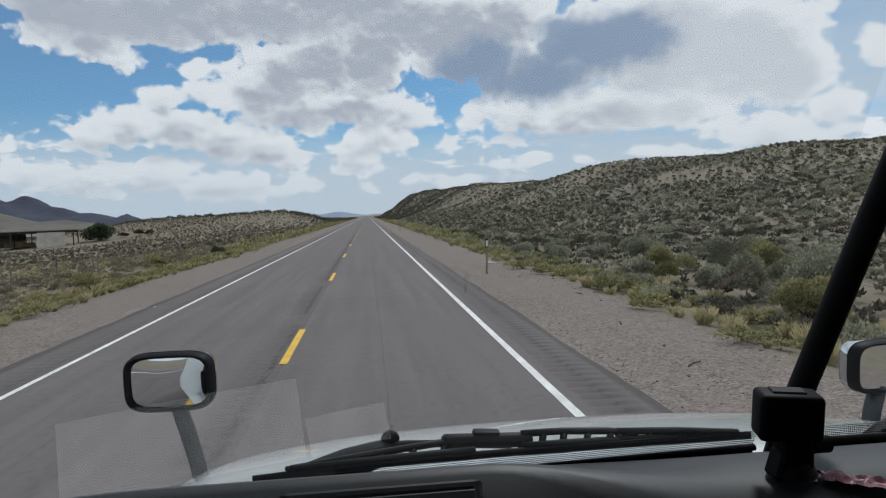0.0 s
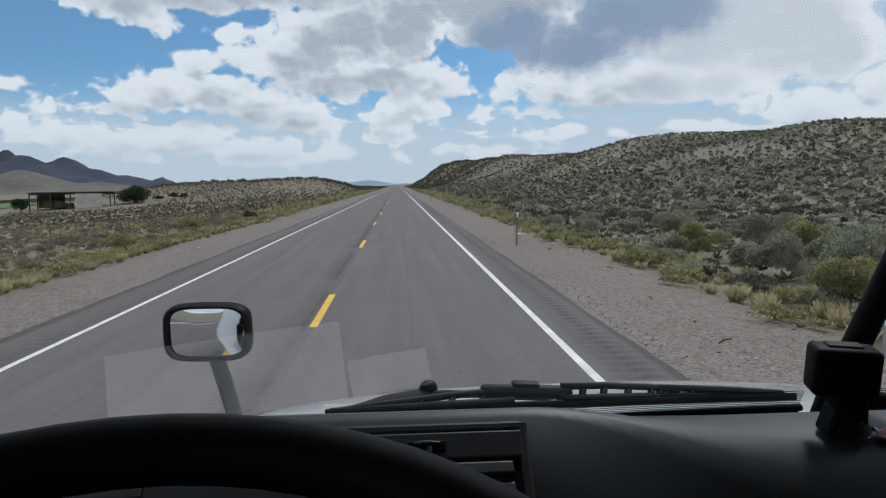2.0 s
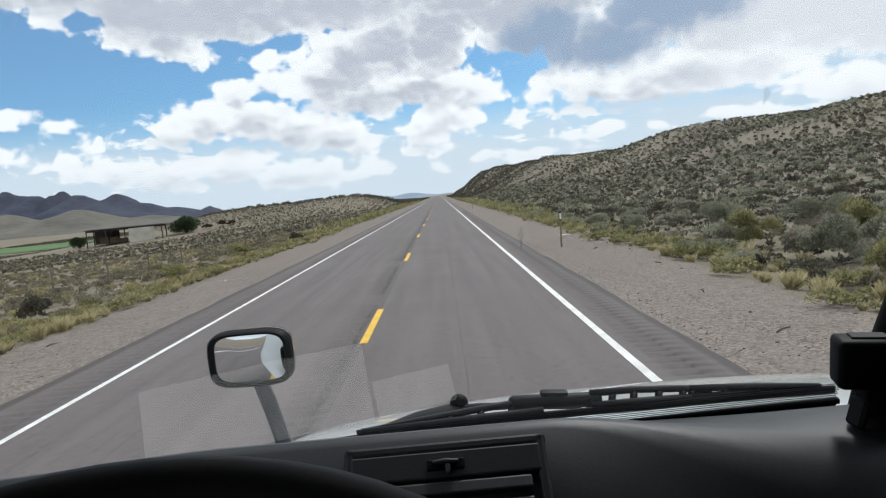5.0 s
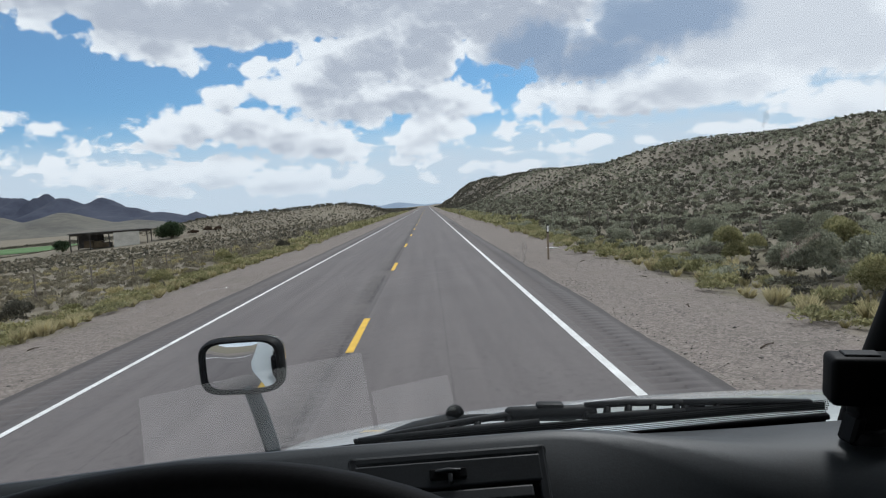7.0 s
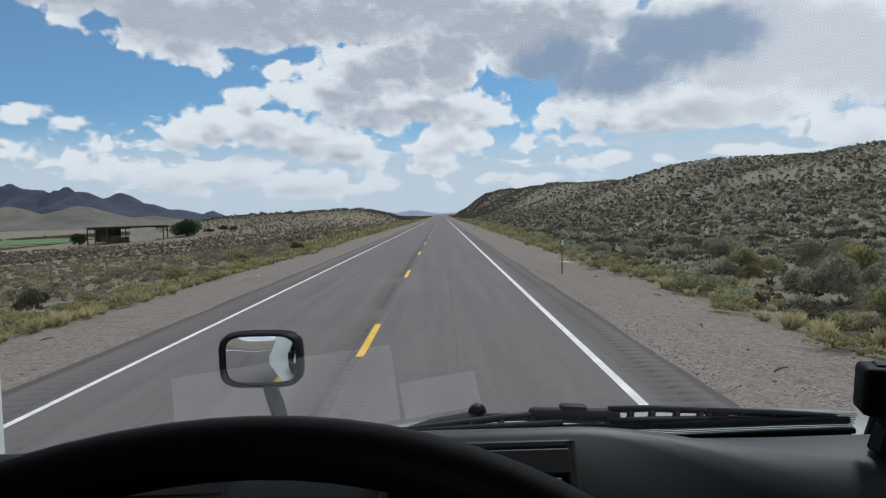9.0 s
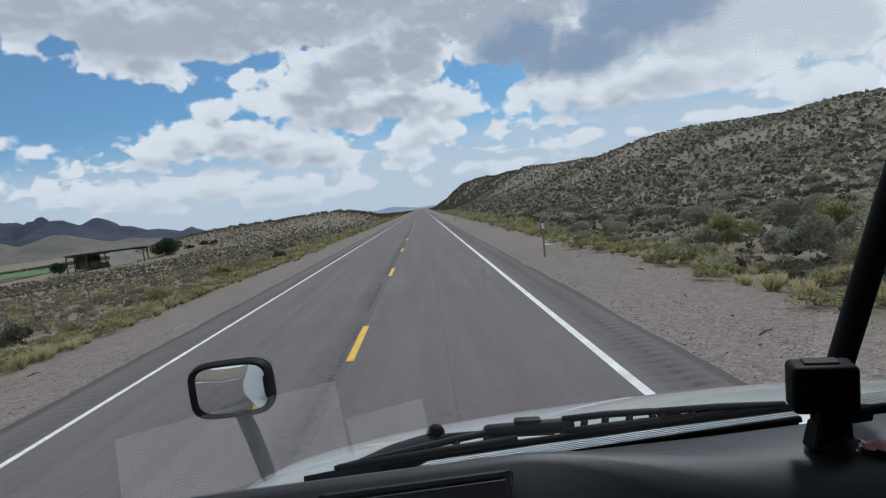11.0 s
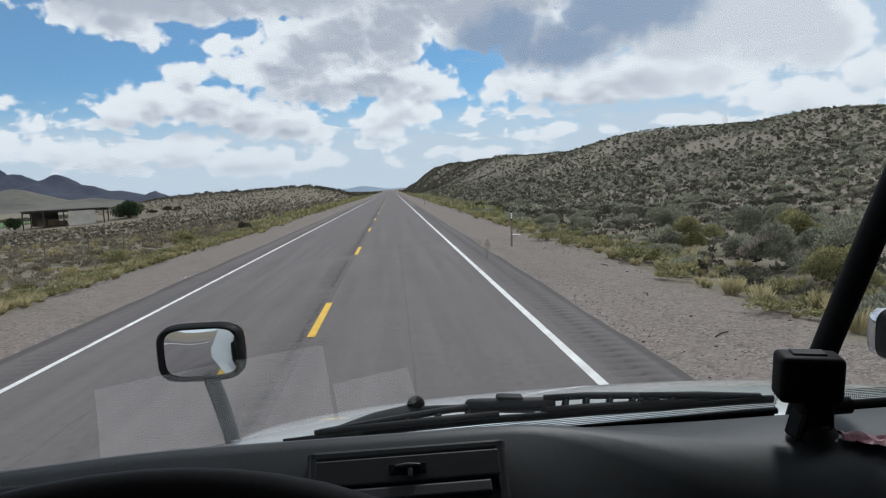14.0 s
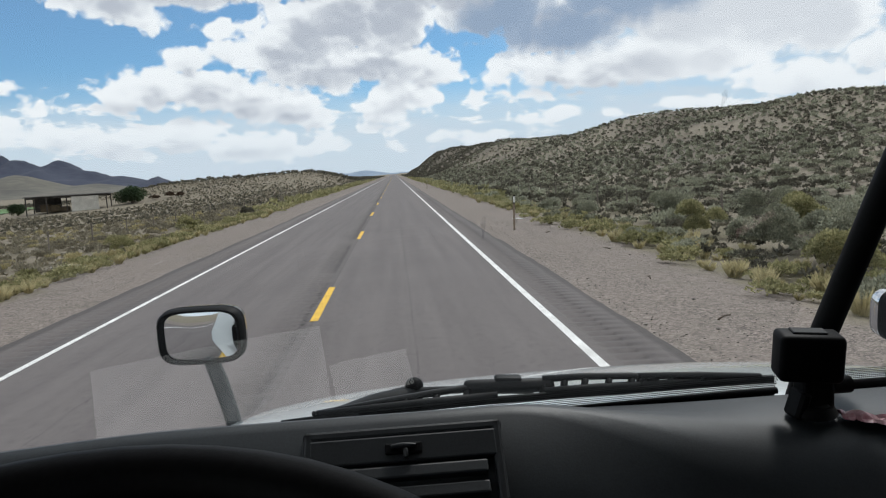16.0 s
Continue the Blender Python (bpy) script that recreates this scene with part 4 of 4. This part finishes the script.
# hood mirrors
def hood_mirror(cx, cz, aim, flip):
    y0 = 1.85
    bm = bmesh.new()
    w, h, d = 0.231, 0.153, 0.085
    n = 40

    def ring(sx, sz, y, e=4.2):
        out = []
        for k in range(n):
            a = 2 * math.pi * k / n
            c, s = math.cos(a), math.sin(a)
            out.append((math.copysign(abs(c) ** (2 / e), c) * sx / 2, y, math.copysign(abs(s) ** (2 / e), s) * sz / 2))
        return out
    rings = [ring(w * 0.85, h * 0.85, 0.0), ring(w * 0.87, h * 0.87, -0.006), ring(w * 0.95, h * 0.95, -0.011), ring(w, h, -0.002), ring(w * 1.0, h, 0.03), ring(w * 0.9, h * 0.88, d * 0.75), ring(w * 0.55, h * 0.5, d)]
    vs = [[bm.verts.new(q) for q in rr] for rr in rings]
    for A, B in zip(vs, vs[1:]):
        for k in range(n):
            bm.faces.new((A[k], A[(k + 1) % n], B[(k + 1) % n], B[k]))
    bm.faces.new(vs[-1])
    bmesh.ops.recalc_face_normals(bm, faces=bm.faces)
    house = part("hood_mirror", bm, BLACK, truck, "black hood mirror housing with a chrome back", True, 60)
    house.matrix_basis = pose(cx, y0, cz, 1.5, 0, aim)
    bm = bmesh.new()
    rr = [[(q[0] * f, 0.002 - 0.005 * (1 - f * f), q[2] * f) for q in ring(w * 0.86, h * 0.86, 0)] for f in (1, 0.8, 0.55, 0.3, 0.1)]
    vs = [[bm.verts.new(q) for q in row] for row in rr]
    for A, B in zip(vs, vs[1:]):
        for k in range(n):
            bm.faces.new((A[k], A[(k + 1) % n], B[(k + 1) % n], B[k]))
    bm.faces.new(vs[-1])
    bmesh.ops.recalc_face_normals(bm, faces=bm.faces)
    part("mirror_glass", bm, MIRROR, house, "convex mirror glass", True)
    bm = bmesh.new()
    rr = [ring(w * 1.012, h * 1.015, 0.026), ring(w * 0.96, h * 0.95, 0.062), ring(w * 0.7, h * 0.66, d * 1.06)]
    vs = [[bm.verts.new(q) for q in row] for row in rr]
    for A, B in zip(vs, vs[1:]):
        for k in range(n):
            bm.faces.new((A[k], A[(k + 1) % n], B[(k + 1) % n], B[k]))
    bm.faces.new(vs[-1])
    bmesh.ops.recalc_face_normals(bm, faces=bm.faces)
    part("back_shell", bm, CHROME, house, "bright back shell", True, 60)
    s = -1 if flip else 1
    bm = bmesh.new()
    tube(bm, [(s * 0.012, 0.02, -0.06), (s * 0.035, 0.015, -0.13), (s * 0.062, 0.0, -0.22), (s * 0.085, -0.01, -0.34)], [0.026, 0.026, 0.024, 0.026], 12, squash=(1.0, 0.7))
    part("mirror_arm", bm, ARM, house, "grey mirror arm", True)


hood_mirror(-0.551, 1.861, -1.5, False)
hood_mirror(1.50, 1.782, 6, True)

# windscreen: two flat panes meeting at a leaning post
GB, GT = (0.875, 1.955), (0.55, 2.55)      # (y, z) of the foot and head of the glass


def pane(x0, x1, sweep, name):
    bm = bmesh.new()
    rows = []
    for f in np.linspace(0, 1, 5):
        y, z = GB[0] + (GT[0] - GB[0]) * f, GB[1] + (GT[1] - GB[1]) * f
        rows.append([(x, y - sweep * ((x - CX) / 1.1) ** 2, z) for x in np.linspace(x0, x1, 9)])
    loft(bm, rows)
    g, nt, b = material(name + "_glass", (1, 1, 1), 0.0)
    nt.nodes.clear()
    o = nt.nodes.new("ShaderNodeOutputMaterial")
    tr = nd(nt, "ShaderNodeBsdfTransparent", ins={0: (0.97, 0.98, 0.975, 1)})
    gl = nd(nt, "ShaderNodeBsdfGlossy", ins={"Roughness": 0.0, "Color": (1, 1, 1, 1)})
    fr = nd(nt, "ShaderNodeFresnel", ins={0: 1.64})
    mx = nd(nt, "ShaderNodeMixShader", ins={0: fr.outputs[0], 1: tr.outputs[0], 2: gl.outputs[0]})
    nt.links.new(mx.outputs[0], o.inputs[0])
    ob = part(name, bm, g, truck, "clear windscreen pane", True)
    ob.visible_shadow = False
    return ob


pane(-0.60, CX - 0.025, 0.10, "windscreen_pane")
pane(CX + 0.025, 1.66, 0.10, "windscreen_pane")
bm = bmesh.new()
tube(bm, [(CX, 0.86, 1.93), (CX, 0.838, 1.98), (CX, 0.705, 2.215), (CX, 0.568, 2.45), (CX, 0.495, 2.58)], [0.0145, 0.0145, 0.0135, 0.0115, 0.0105], 12, squash=(1.0, 1.25))
part("centre_post", bm, BLACK, truck, "black centre post of the split windscreen", True, 50)

# black seal along the foot of the panes
for x0, x1, rad in ((-0.58, CX - 0.02, 0.0035), (CX + 0.02, 1.64, 0.008)):
    bm = bmesh.new()
    tube(bm, [(x, GB[0] - 0.10 * ((x - CX) / 1.1) ** 2 - 0.008, GB[1] + 0.002) for x in np.linspace(x0, x1, 16)], list(np.linspace(0.0012, 0.0045, 16)) if x0 < 0 else rad, 8)
    part("glass_seal", bm, BLACK, truck, "black rubber glass seal", True)
    bm = bmesh.new()
    xs = np.linspace(x0, x1, 16)
    loft(bm, [[(x, GB[0] - 0.10 * ((x - CX) / 1.1) ** 2 + dy, z) for x in xs] for dy, z in ((-0.004, GB[1] + 0.001), (0.001, GB[1] - 0.03), (0.004, 1.88))])
    part("scuttle_trim", bm, DASH, truck, "dark trim under the glass", True)

# dotted band along the foot of the glass
for x0, x1 in ((-0.06, 0.50), (0.57, 1.3)):
    bm = bmesh.new()
    cnt = 0
    for i in range(int((x1 - x0) / 0.0028)):
        for j in range(9):
            x = x0 + i * 0.0028 + (j % 2) * 0.0014
            f = (0.003 + j * 0.0030) / 0.6
            y, z = GB[0] + (GT[0] - GB[0]) * f - 0.10 * ((x - CX) / 1.1) ** 2 - 0.002, GB[1] + (GT[1] - GB[1]) * f
            s = 0.00168 * (1 - j * 0.03)
            vs = [bm.verts.new((x + a * s, y - b * s * 0.39, z + b * s * 0.92)) for a, b in ((-1, 0), (0, -1), (1, 0), (0, 1))]
            bm.faces.new(vs)
    ob = part("dotted_band", bm, BLACK, truck, "black dotted band on the glass")
    ob["kind"] = "stuff"

# dashboard: one long moulding with a rounded brow
bm = bmesh.new()
brow = [(0.905, 1.915), (0.885, 1.945), (0.840, 1.966), (0.760, 1.968), (0.704, 1.972), (0.696, 2.020), (0.688, 2.031), (0.678, 2.033), (0.668, 2.028), (0.624, 1.988), (0.566, 1.922), (0.556, 1.80), (0.56, 1.60), (0.57, 1.30)]
swell = [(0.905, 1.922), (0.885, 1.941), (0.850, 1.957), (0.800, 1.975), (0.750, 1.989), (0.705, 1.996), (0.665, 1.992), (0.630, 1.972), (0.606, 1.940), (0.594, 1.900), (0.590, 1.85), (0.588, 1.78), (0.58, 1.60), (0.57, 1.30)]
rows = []
for x in np.linspace(-0.60, 1.66, 110):
    k = float(sstep(0.092, 0.42, x))
    drop = 0.012 * float(sstep(-0.22, -0.5, x))
    rows.append([(x, a * (1 - k) + c * k, b * (1 - k) + d * k - drop) for (a, b), (c, d) in zip(brow, swell)])
loft(bm, rows)
bmesh.ops.recalc_face_normals(bm, faces=bm.faces)
dash = part("dashboard", bm, DASH, truck, "dark grey moulded dashboard", True, 60)


def vent(cx, w, h, m, with_knob):
    """A vent panel in its own frame: x across, z up from the top edge, facing -y; m places it."""
    def put(name, bm, mat, label="", **kw):
        ob = part(name, bm, mat, dash, label, **kw)
        ob.matrix_basis = m
    bm = bmesh.new()
    t = 0.010
    for c, s in (((0, 0, -t / 2), (w, 0.014, t)), ((0, 0, -h + t / 2), (w, 0.014, t)), ((-w / 2 + t / 2, 0, -h / 2), (t, 0.014, h)), ((w / 2 - t / 2, 0, -h / 2), (t, 0.014, h))):
        box(bm, c, s, None, 0.003, 2)
    put("vent_frame", bm, DASH_PANEL, "dark grey vent surround")
    # solid black slab: the gap's shade is put into its colour
    bm = bmesh.new()
    box(bm, (0, 0.008, -h / 2), (w + 0.006, 0.010, h + 0.006), None, 0.004, 2)
    put("vent_dark_backing", bm, BLACK, "black backing slab, coloured dark like a shaded gap round the vent")
    bm = bmesh.new()
    box(bm, (0, -0.001, -0.0225), (w - 0.012, 0.013, 0.026), None, 0.002, 2)
    put("vent_header", bm, DASH_PANEL)
    zz = -0.046
    while zz > -h + 0.012:
        bm = bmesh.new()
        box(bm, (-0.003, -0.001, zz), (w - 0.028, 0.016, 0.0125), pose(0, 0, 0, -8, 0, 0), 0.002, 2)
        put("slat", bm, DASH_PANEL)
        zz -= 0.0195
    if with_knob:
        # raised black plate, coloured like the shaded hollow round the knob
        bm = bmesh.new()
        box(bm, (0.0, -0.0075, -0.023), (0.036, 0.004, 0.011), None, 0.0018, 2)
        put("knob_dark_plate", bm, BLACK)
        bm = bmesh.new()
        tube(bm, [(-0.012, -0.0105, -0.0215), (0, -0.0125, -0.0215), (0.012, -0.0105, -0.0215)], [0.0016, 0.0026, 0.0016], 10)
        box(bm, (0.002, -0.011, -0.029), (0.005, 0.006, 0.010), None, 0.0015, 1)
        put("vent_knob", bm, DASH_PANEL, "grey vent thumb knob", smooth=True, angle=40)


vent(0, 0.194, 0.105, pose(-0.006, 0.659, 2.026, -42, 0, 0), True)
vent(0, 0.235, 0.100, pose(-0.365, 0.659, 2.016, -42, 0, 0), False)

# sheets of paper lying in the trough behind the brow
for x, y, w, d, a in ((-0.228, 0.758, 0.275, 0.098, 1.0), (-0.036, 0.786, 0.10, 0.046, -2.0)):
    bm = bmesh.new()
    box(bm, (0, 0, 0.0015), (w, d, 0.002), None, 0.0005, 1)
    sheet = tagged(part("paper_sheet", bm, PAPER), "white sheet of paper lying at the foot of the windscreen", "paper", "papers on the dashboard")
    sheet.matrix_basis = CAB @ pose(x, y, 1.975, -1.5, 0, a)

# glove panel edge on the passenger side
bm = bmesh.new()
box(bm, (0.47, 0.592, 1.850), (0.13, 0.012, 0.075), None, 0.005, 2)
part("dash_pocket", bm, BLACK, dash, "black dash pocket")

# instrument panel behind the wheel
bm = bmesh.new()
box(bm, (-0.33, 0.560, 1.86), (0.40, 0.02, 0.14), pose(0, 0, 0, -15, 0, 0), 0.008, 2)
panel = part("instrument_panel", bm, DASH_PANEL, truck, "dark instrument panel")
for gx_, gz_, R in ((-0.385, 1.955, 0.034), (-0.26, 1.90, 0.046)):
    bm = bmesh.new()
    bmesh.ops.create_cone(bm, cap_ends=True, segments=36, radius1=R, radius2=R, depth=0.008, matrix=pose(gx_, 0.572, gz_, 75))
    part("gauge", bm, DIAL, panel, "round gauge face")
    bm = bmesh.new()
    tube(bm, [(gx_ + R * math.cos(a), 0.566, gz_ + R * math.sin(a)) for a in np.linspace(0, 2 * math.pi, 37)], 0.0032, 8, False)
    part("gauge_ring", bm, CHROME, panel, "chrome gauge ring", True)

# steering wheel
wheel_m = pose(-0.124, 0.100, 2.083, 20.0, 0, 0) @ Matrix.Scale(0.85, 4)
bm = bmesh.new()
RW = 0.243
ringpts = [(RW * math.cos(a), RW * math.sin(a), 0) for a in np.linspace(0, 2 * math.pi, 65)]
tube(bm, ringpts, 0.0165, 14, False)
bmesh.ops.remove_doubles(bm, verts=bm.verts, dist=0.0005)
wheel = part("steering_wheel", bm, BLACK, truck, "black steering wheel", True)
wheel.matrix_basis = wheel_m
bm = bmesh.new()
bmesh.ops.create_cone(bm, cap_ends=True, segments=40, radius1=0.085, radius2=0.07, depth=0.05, matrix=Matrix.Translation((0, 0, -0.03)))
bmesh.ops.bevel(bm, geom=[e for e in bm.edges if e.calc_face_angle(0) > 1], offset=0.012, segments=3, affect="EDGES")
part("hub", bm, BLACK, wheel, "", True, 50)
for a in (25, 155, 270):
    bm = bmesh.new()
    ca, sa_ = math.cos(radians(a)), math.sin(radians(a))
    tube(bm, [(ca * 0.06, sa_ * 0.06, -0.025), (ca * 0.14, sa_ * 0.14, -0.018), (ca * RW, sa_ * RW, 0)], [0.02, 0.016, 0.013], 10, squash=(1.2, 0.6))
    part("spoke", bm, BLACK, wheel, "", True)


# wiper: arm from a knuckle on the cowl, and the hinged blade
def wiper(dx, label):
    bm = bmesh.new()
    # broad arm head, then the arm proper
    tube(bm, [(dx - 0.235, 0.985, 1.868), (dx - 0.17, 1.0, 1.886), (dx - 0.11, 1.015, 1.902), (dx - 0.05, 1.03, 1.915), (dx + 0.012, 1.045, 1.926)], [0.012, 0.022, 0.029, 0.029, 0.022], 10, squash=(1, 0.8))
    tube(bm, [(dx + 0.0, 1.045, 1.930), (dx + 0.04, 1.035, 1.936), (dx + 0.09, 1.02, 1.939), (dx + 0.14, 1.0, 1.942), (dx + 0.19, 0.985, 1.944)], [0.013, 0.0085, 0.0075, 0.009, 0.010], 8, squash=(1, 0.75))
    wp = part("wiper_arm", bm, RUBBER, truck, label, True, 50)
    bm = bmesh.new()
    bmesh.ops.create_uvsphere(bm, u_segments=16, v_segments=10, radius=0.0145, matrix=Matrix.Translation((dx + 0.012, 1.048, 1.942)) @ Matrix.Diagonal((1, 1, 0.9, 1)))
    part("knuckle", bm, BLACK, wp, "", True)

    def strip(pts, r, sq):
        tube(bm, [(dx + x, y, z) for x, y, z in pts], r, 6, squash=sq)
    # the rubber strip and its spring steel
    bm = bmesh.new()
    strip([(-0.18, 0.945, 1.934), (-0.02, 0.947, 1.942), (0.12, 0.946, 1.945), (0.30, 0.944, 1.946), (0.45, 0.942, 1.947), (0.537, 0.940, 1.947)], 0.0052, (0.7, 1.15))
    part("blade", bm, RUBBER, wp, "rubber wiper blade", True)
    # three hinged bridges with open slots
    for top in ([(-0.13, 0.952, 1.942), (-0.05, 0.956, 1.95), (0.04, 0.962, 1.957), (0.13, 0.968, 1.962)],
                [(0.20, 0.966, 1.964), (0.26, 0.962, 1.965), (0.33, 0.957, 1.962), (0.37, 0.954, 1.956)],
                [(0.34, 0.956, 1.961), (0.43, 0.950, 1.958), (0.52, 0.944, 1.951)]):
        bm = bmesh.new()
        strip(top, 0.0062, (1, 0.8))
        for (xa, ya, za), (xb, yb, zb) in zip(top, top[1:]):
            for f in (0.05, 0.55):
                x, y, z = xa + (xb - xa) * f, ya + (yb - ya) * f, za + (zb - za) * f
                strip([(x, y, z), (x - 0.008, 0.946, 1.945)], 0.0036, (1.5, 1))
        lo = [(x, 0.949, 1.9445 + (z - 1.9445) * 0.38) for x, y, z in top]
        strip(lo, 0.0062, (1, 0.8))
        part("claw_bridge", bm, RUBBER, wp, "", True)
    bm = bmesh.new()
    box(bm, (dx + 0.150, 0.968, 1.957), (0.135, 0.022, 0.020), pose(0, 0, 0, 0, 2, -2), 0.009, 3)
    box(bm, (dx + 0.150, 0.972, 1.966), (0.040, 0.020, 0.010), pose(0, 0, 0, 0, 4, -2), 0.004, 2)
    part("coupling", bm, RUBBER, wp, "dark grey wiper coupling", True, 40)


wiper(0.0, "black wiper parked at the foot of the glass")
wiper(0.93, "black wiper parked at the foot of the glass")

# small marks on the glass
for n, (x, z, w, h, mat) in enumerate(((0.092, 2.212, 0.0035, 0.014, SMEAR), (0.33, 2.328, 0.004, 0.009, SMEAR), (0.50, 2.462, 0.0016, 0.0022, BLACK), (0.62, 2.30, 0.004, 0.012, SMEAR))):
    bm = bmesh.new()
    y = GB[0] + (GT[0] - GB[0]) * (z - GB[1]) / (GT[1] - GB[1]) - 0.10 * ((x - CX) / 1.1) ** 2 - 0.0015
    rim = [bm.verts.new((x + math.cos(a) * w * (0.7 + 0.3 * math.sin(3 * a + n)), y - math.sin(a) * h * 0.48, z + math.sin(a) * h * 0.88)) for a in np.linspace(0, 2 * math.pi, 14)[:-1]]
    bm.faces.new(rim)
    part("glass_smear", bm, mat, truck, "small smear on the windscreen" if mat is SMEAR else "dark speck on the windscreen")

# plain shell that closes the cab
def wallbox(name, c, s, mat, label=""):
    bm = bmesh.new()
    box(bm, c, s, None, 0.01, 1)
    return part(name, bm, mat, truck, label)


wallbox("roof_shell", (CX, -0.55, 2.62), (2.32, 2.3, 0.06), LINER, "grey cab roof liner")
wallbox("rear_wall", (CX, -1.72, 1.75), (2.32, 0.05, 1.7), LINER)
wallbox("cab_floor", (CX, -0.45, 1.02), (2.32, 2.5, 0.06), LINER)
for x in (-0.63, 1.69):
    wallbox("door_panel", (x, -0.45, 1.55), (0.05, 2.5, 1.0), LINER, "grey door panel")
    wallbox("door_header", (x, -0.45, 2.56), (0.05, 2.3, 0.10), LINER)
    wallbox("rear_pillar", (x, -1.25, 2.28), (0.05, 0.9, 0.5), LINER)
    bm = bmesh.new()
    tube(bm, [(x, 0.72, 1.88), (x, 0.60, 2.20), (x, 0.46, 2.58)], 0.03, 10)
    part("side_pillar", bm, BLACK, truck, "", True)
# added wide white panels, out of direct view, for the hood mirror to reflect
for x0, x1 in ((-0.80, -0.585), (1.62, 1.80)):
    wallbox("mirror_view_skin", ((x0 + x1) / 2, 0.80, 1.75), (x1 - x0, 0.05, 1.75), WHITE_PAINT, "added white panel beside the windscreen, shown only in the hood mirror")
for x in (-0.79, 1.79):
    wallbox("outer_skin", (x, -0.55, 1.30), (0.012, 2.7, 1.25), WHITE_PAINT, "white outer cab side")
wallbox("front_bulkhead", (CX, 0.98, 1.30), (2.2, 0.03, 0.75), BLACK)

# running gear, so that the truck stands on the road
wallbox("chassis", (CX, 0.6, 0.62), (0.86, 4.6, 0.24), BLACK, "black chassis rails")
wallbox("roof_cap", (CX, -0.55, 2.672), (2.36, 2.34, 0.04), WHITE_PAINT, "white cab roof")
for wx in (CX - 0.93, CX + 0.93):
    for wy in (2.25, -1.1):
        bm = bmesh.new()
        prof_ = [(0.29, 0.13), (0.42, 0.145), (0.49, 0.12), (0.505, 0.05), (0.505, -0.05), (0.49, -0.12), (0.42, -0.145), (0.29, -0.13)]
        rows = [[(wx + o, wy + q * math.cos(a), 0.60 + q * math.sin(a)) for q, o in prof_] for a in np.linspace(0, 2 * math.pi, 41)]
        loft(bm, rows)
        bmesh.ops.remove_doubles(bm, verts=bm.verts, dist=0.0005)
        bmesh.ops.recalc_face_normals(bm, faces=bm.faces)
        whl = part("wheel", bm, TYRE, truck, "black truck tyre", True, 50)
        bm = bmesh.new()
        bmesh.ops.create_cone(bm, cap_ends=True, segments=32, radius1=0.295, radius2=0.295, depth=0.2, matrix=pose(wx, wy, 0.60, 0, 90, 0))
        part("rim", bm, CHROME, whl, "bright wheel rim", True, 40)

# ---- things on the dashboard ----
def action_camera():
    ob = tagged(new("action_camera"), "small black action camera on a dashboard clip mount", "camera")
    ob.matrix_basis = CAB @ pose(0.428, 0.680, 1.998, 0, 0, 0)
    bm = bmesh.new()
    box(bm, (-0.002, 0.0, 0.064), (0.064, 0.036, 0.050), pose(0, 0, 0, 4, 2, -14), 0.006, 3)
    body = part("camera_body", bm, BLACK, ob, "", True, 40)
    bm = bmesh.new()
    box(bm, (-0.002, 0.0, 0.0895), (0.034, 0.018, 0.003), pose(0, 0, 0, 4, 2, -14), 0.001, 1)
    part("top_plate", bm, RUBBER, body)
    bm = bmesh.new()
    box(bm, (0.004, -0.001, 0.026), (0.034, 0.024, 0.034), None, 0.004, 2)
    box(bm, (-0.014, -0.002, 0.014), (0.012, 0.026, 0.030), pose(0, 0, 0, 0, 18, 0), 0.003, 1)
    part("hinge", bm, BLACK, ob)
    bm = bmesh.new()
    bmesh.ops.create_cone(bm, cap_ends=True, segments=20, radius1=0.009, radius2=0.009, depth=0.020, matrix=pose(0.034, 0, 0.030, 0, 90, 0))
    part("thumb_screw", bm, BLACK, ob, "", True, 40)
    bm = bmesh.new()
    bmesh.ops.create_cone(bm, cap_ends=True, segments=32, radius1=0.027, radius2=0.020, depth=0.014, matrix=Matrix.Translation((0.002, 0.0, 0.008)))
    bmesh.ops.bevel(bm, geom=[e for e in bm.edges if e.calc_face_angle(0) > 1], offset=0.003, segments=2, affect="EDGES")
    part("base", bm, BLACK, ob, "", True, 40)


action_camera()

bm = bmesh.new()
fold = np.random.default_rng(77)
rows = []
for i in range(22):
    u = i / 21
    cx, cy, cz = 0.456 + 0.112 * u, 0.672 - 0.040 * u, 1.997 - 0.012 * u
    wide = 0.013 * (0.45 + 0.55 * math.sin(math.pi * min(1, 0.15 + u))) * fold.uniform(0.75, 1.25)
    rows.append([(cx + fold.normal() * 0.0012, cy + k * wide, cz + 0.004 + fold.uniform(0.001, 0.006) * (1 - abs(k) * 0.7) - 0.004 * abs(k)) for k in np.linspace(-1, 1, 7)])
loft(bm, rows)
thicken(bm, 0.0008)
strap = tagged(part("pink_wrapper", bm, PINK), "crumpled pink and white wrapper lying on the dashboard", "wrapper")
strap.matrix_basis = CAB
bm = bmesh.new()
box(bm, (0.588, 0.624, 1.978), (0.05, 0.02, 0.012), pose(0, 0, 0, 0, 0, -8), 0.004, 2)
buckle = tagged(part("strap_buckle", bm, BLACK), "black plastic buckle beside the pink wrapper", "buckle")
buckle.matrix_basis = CAB
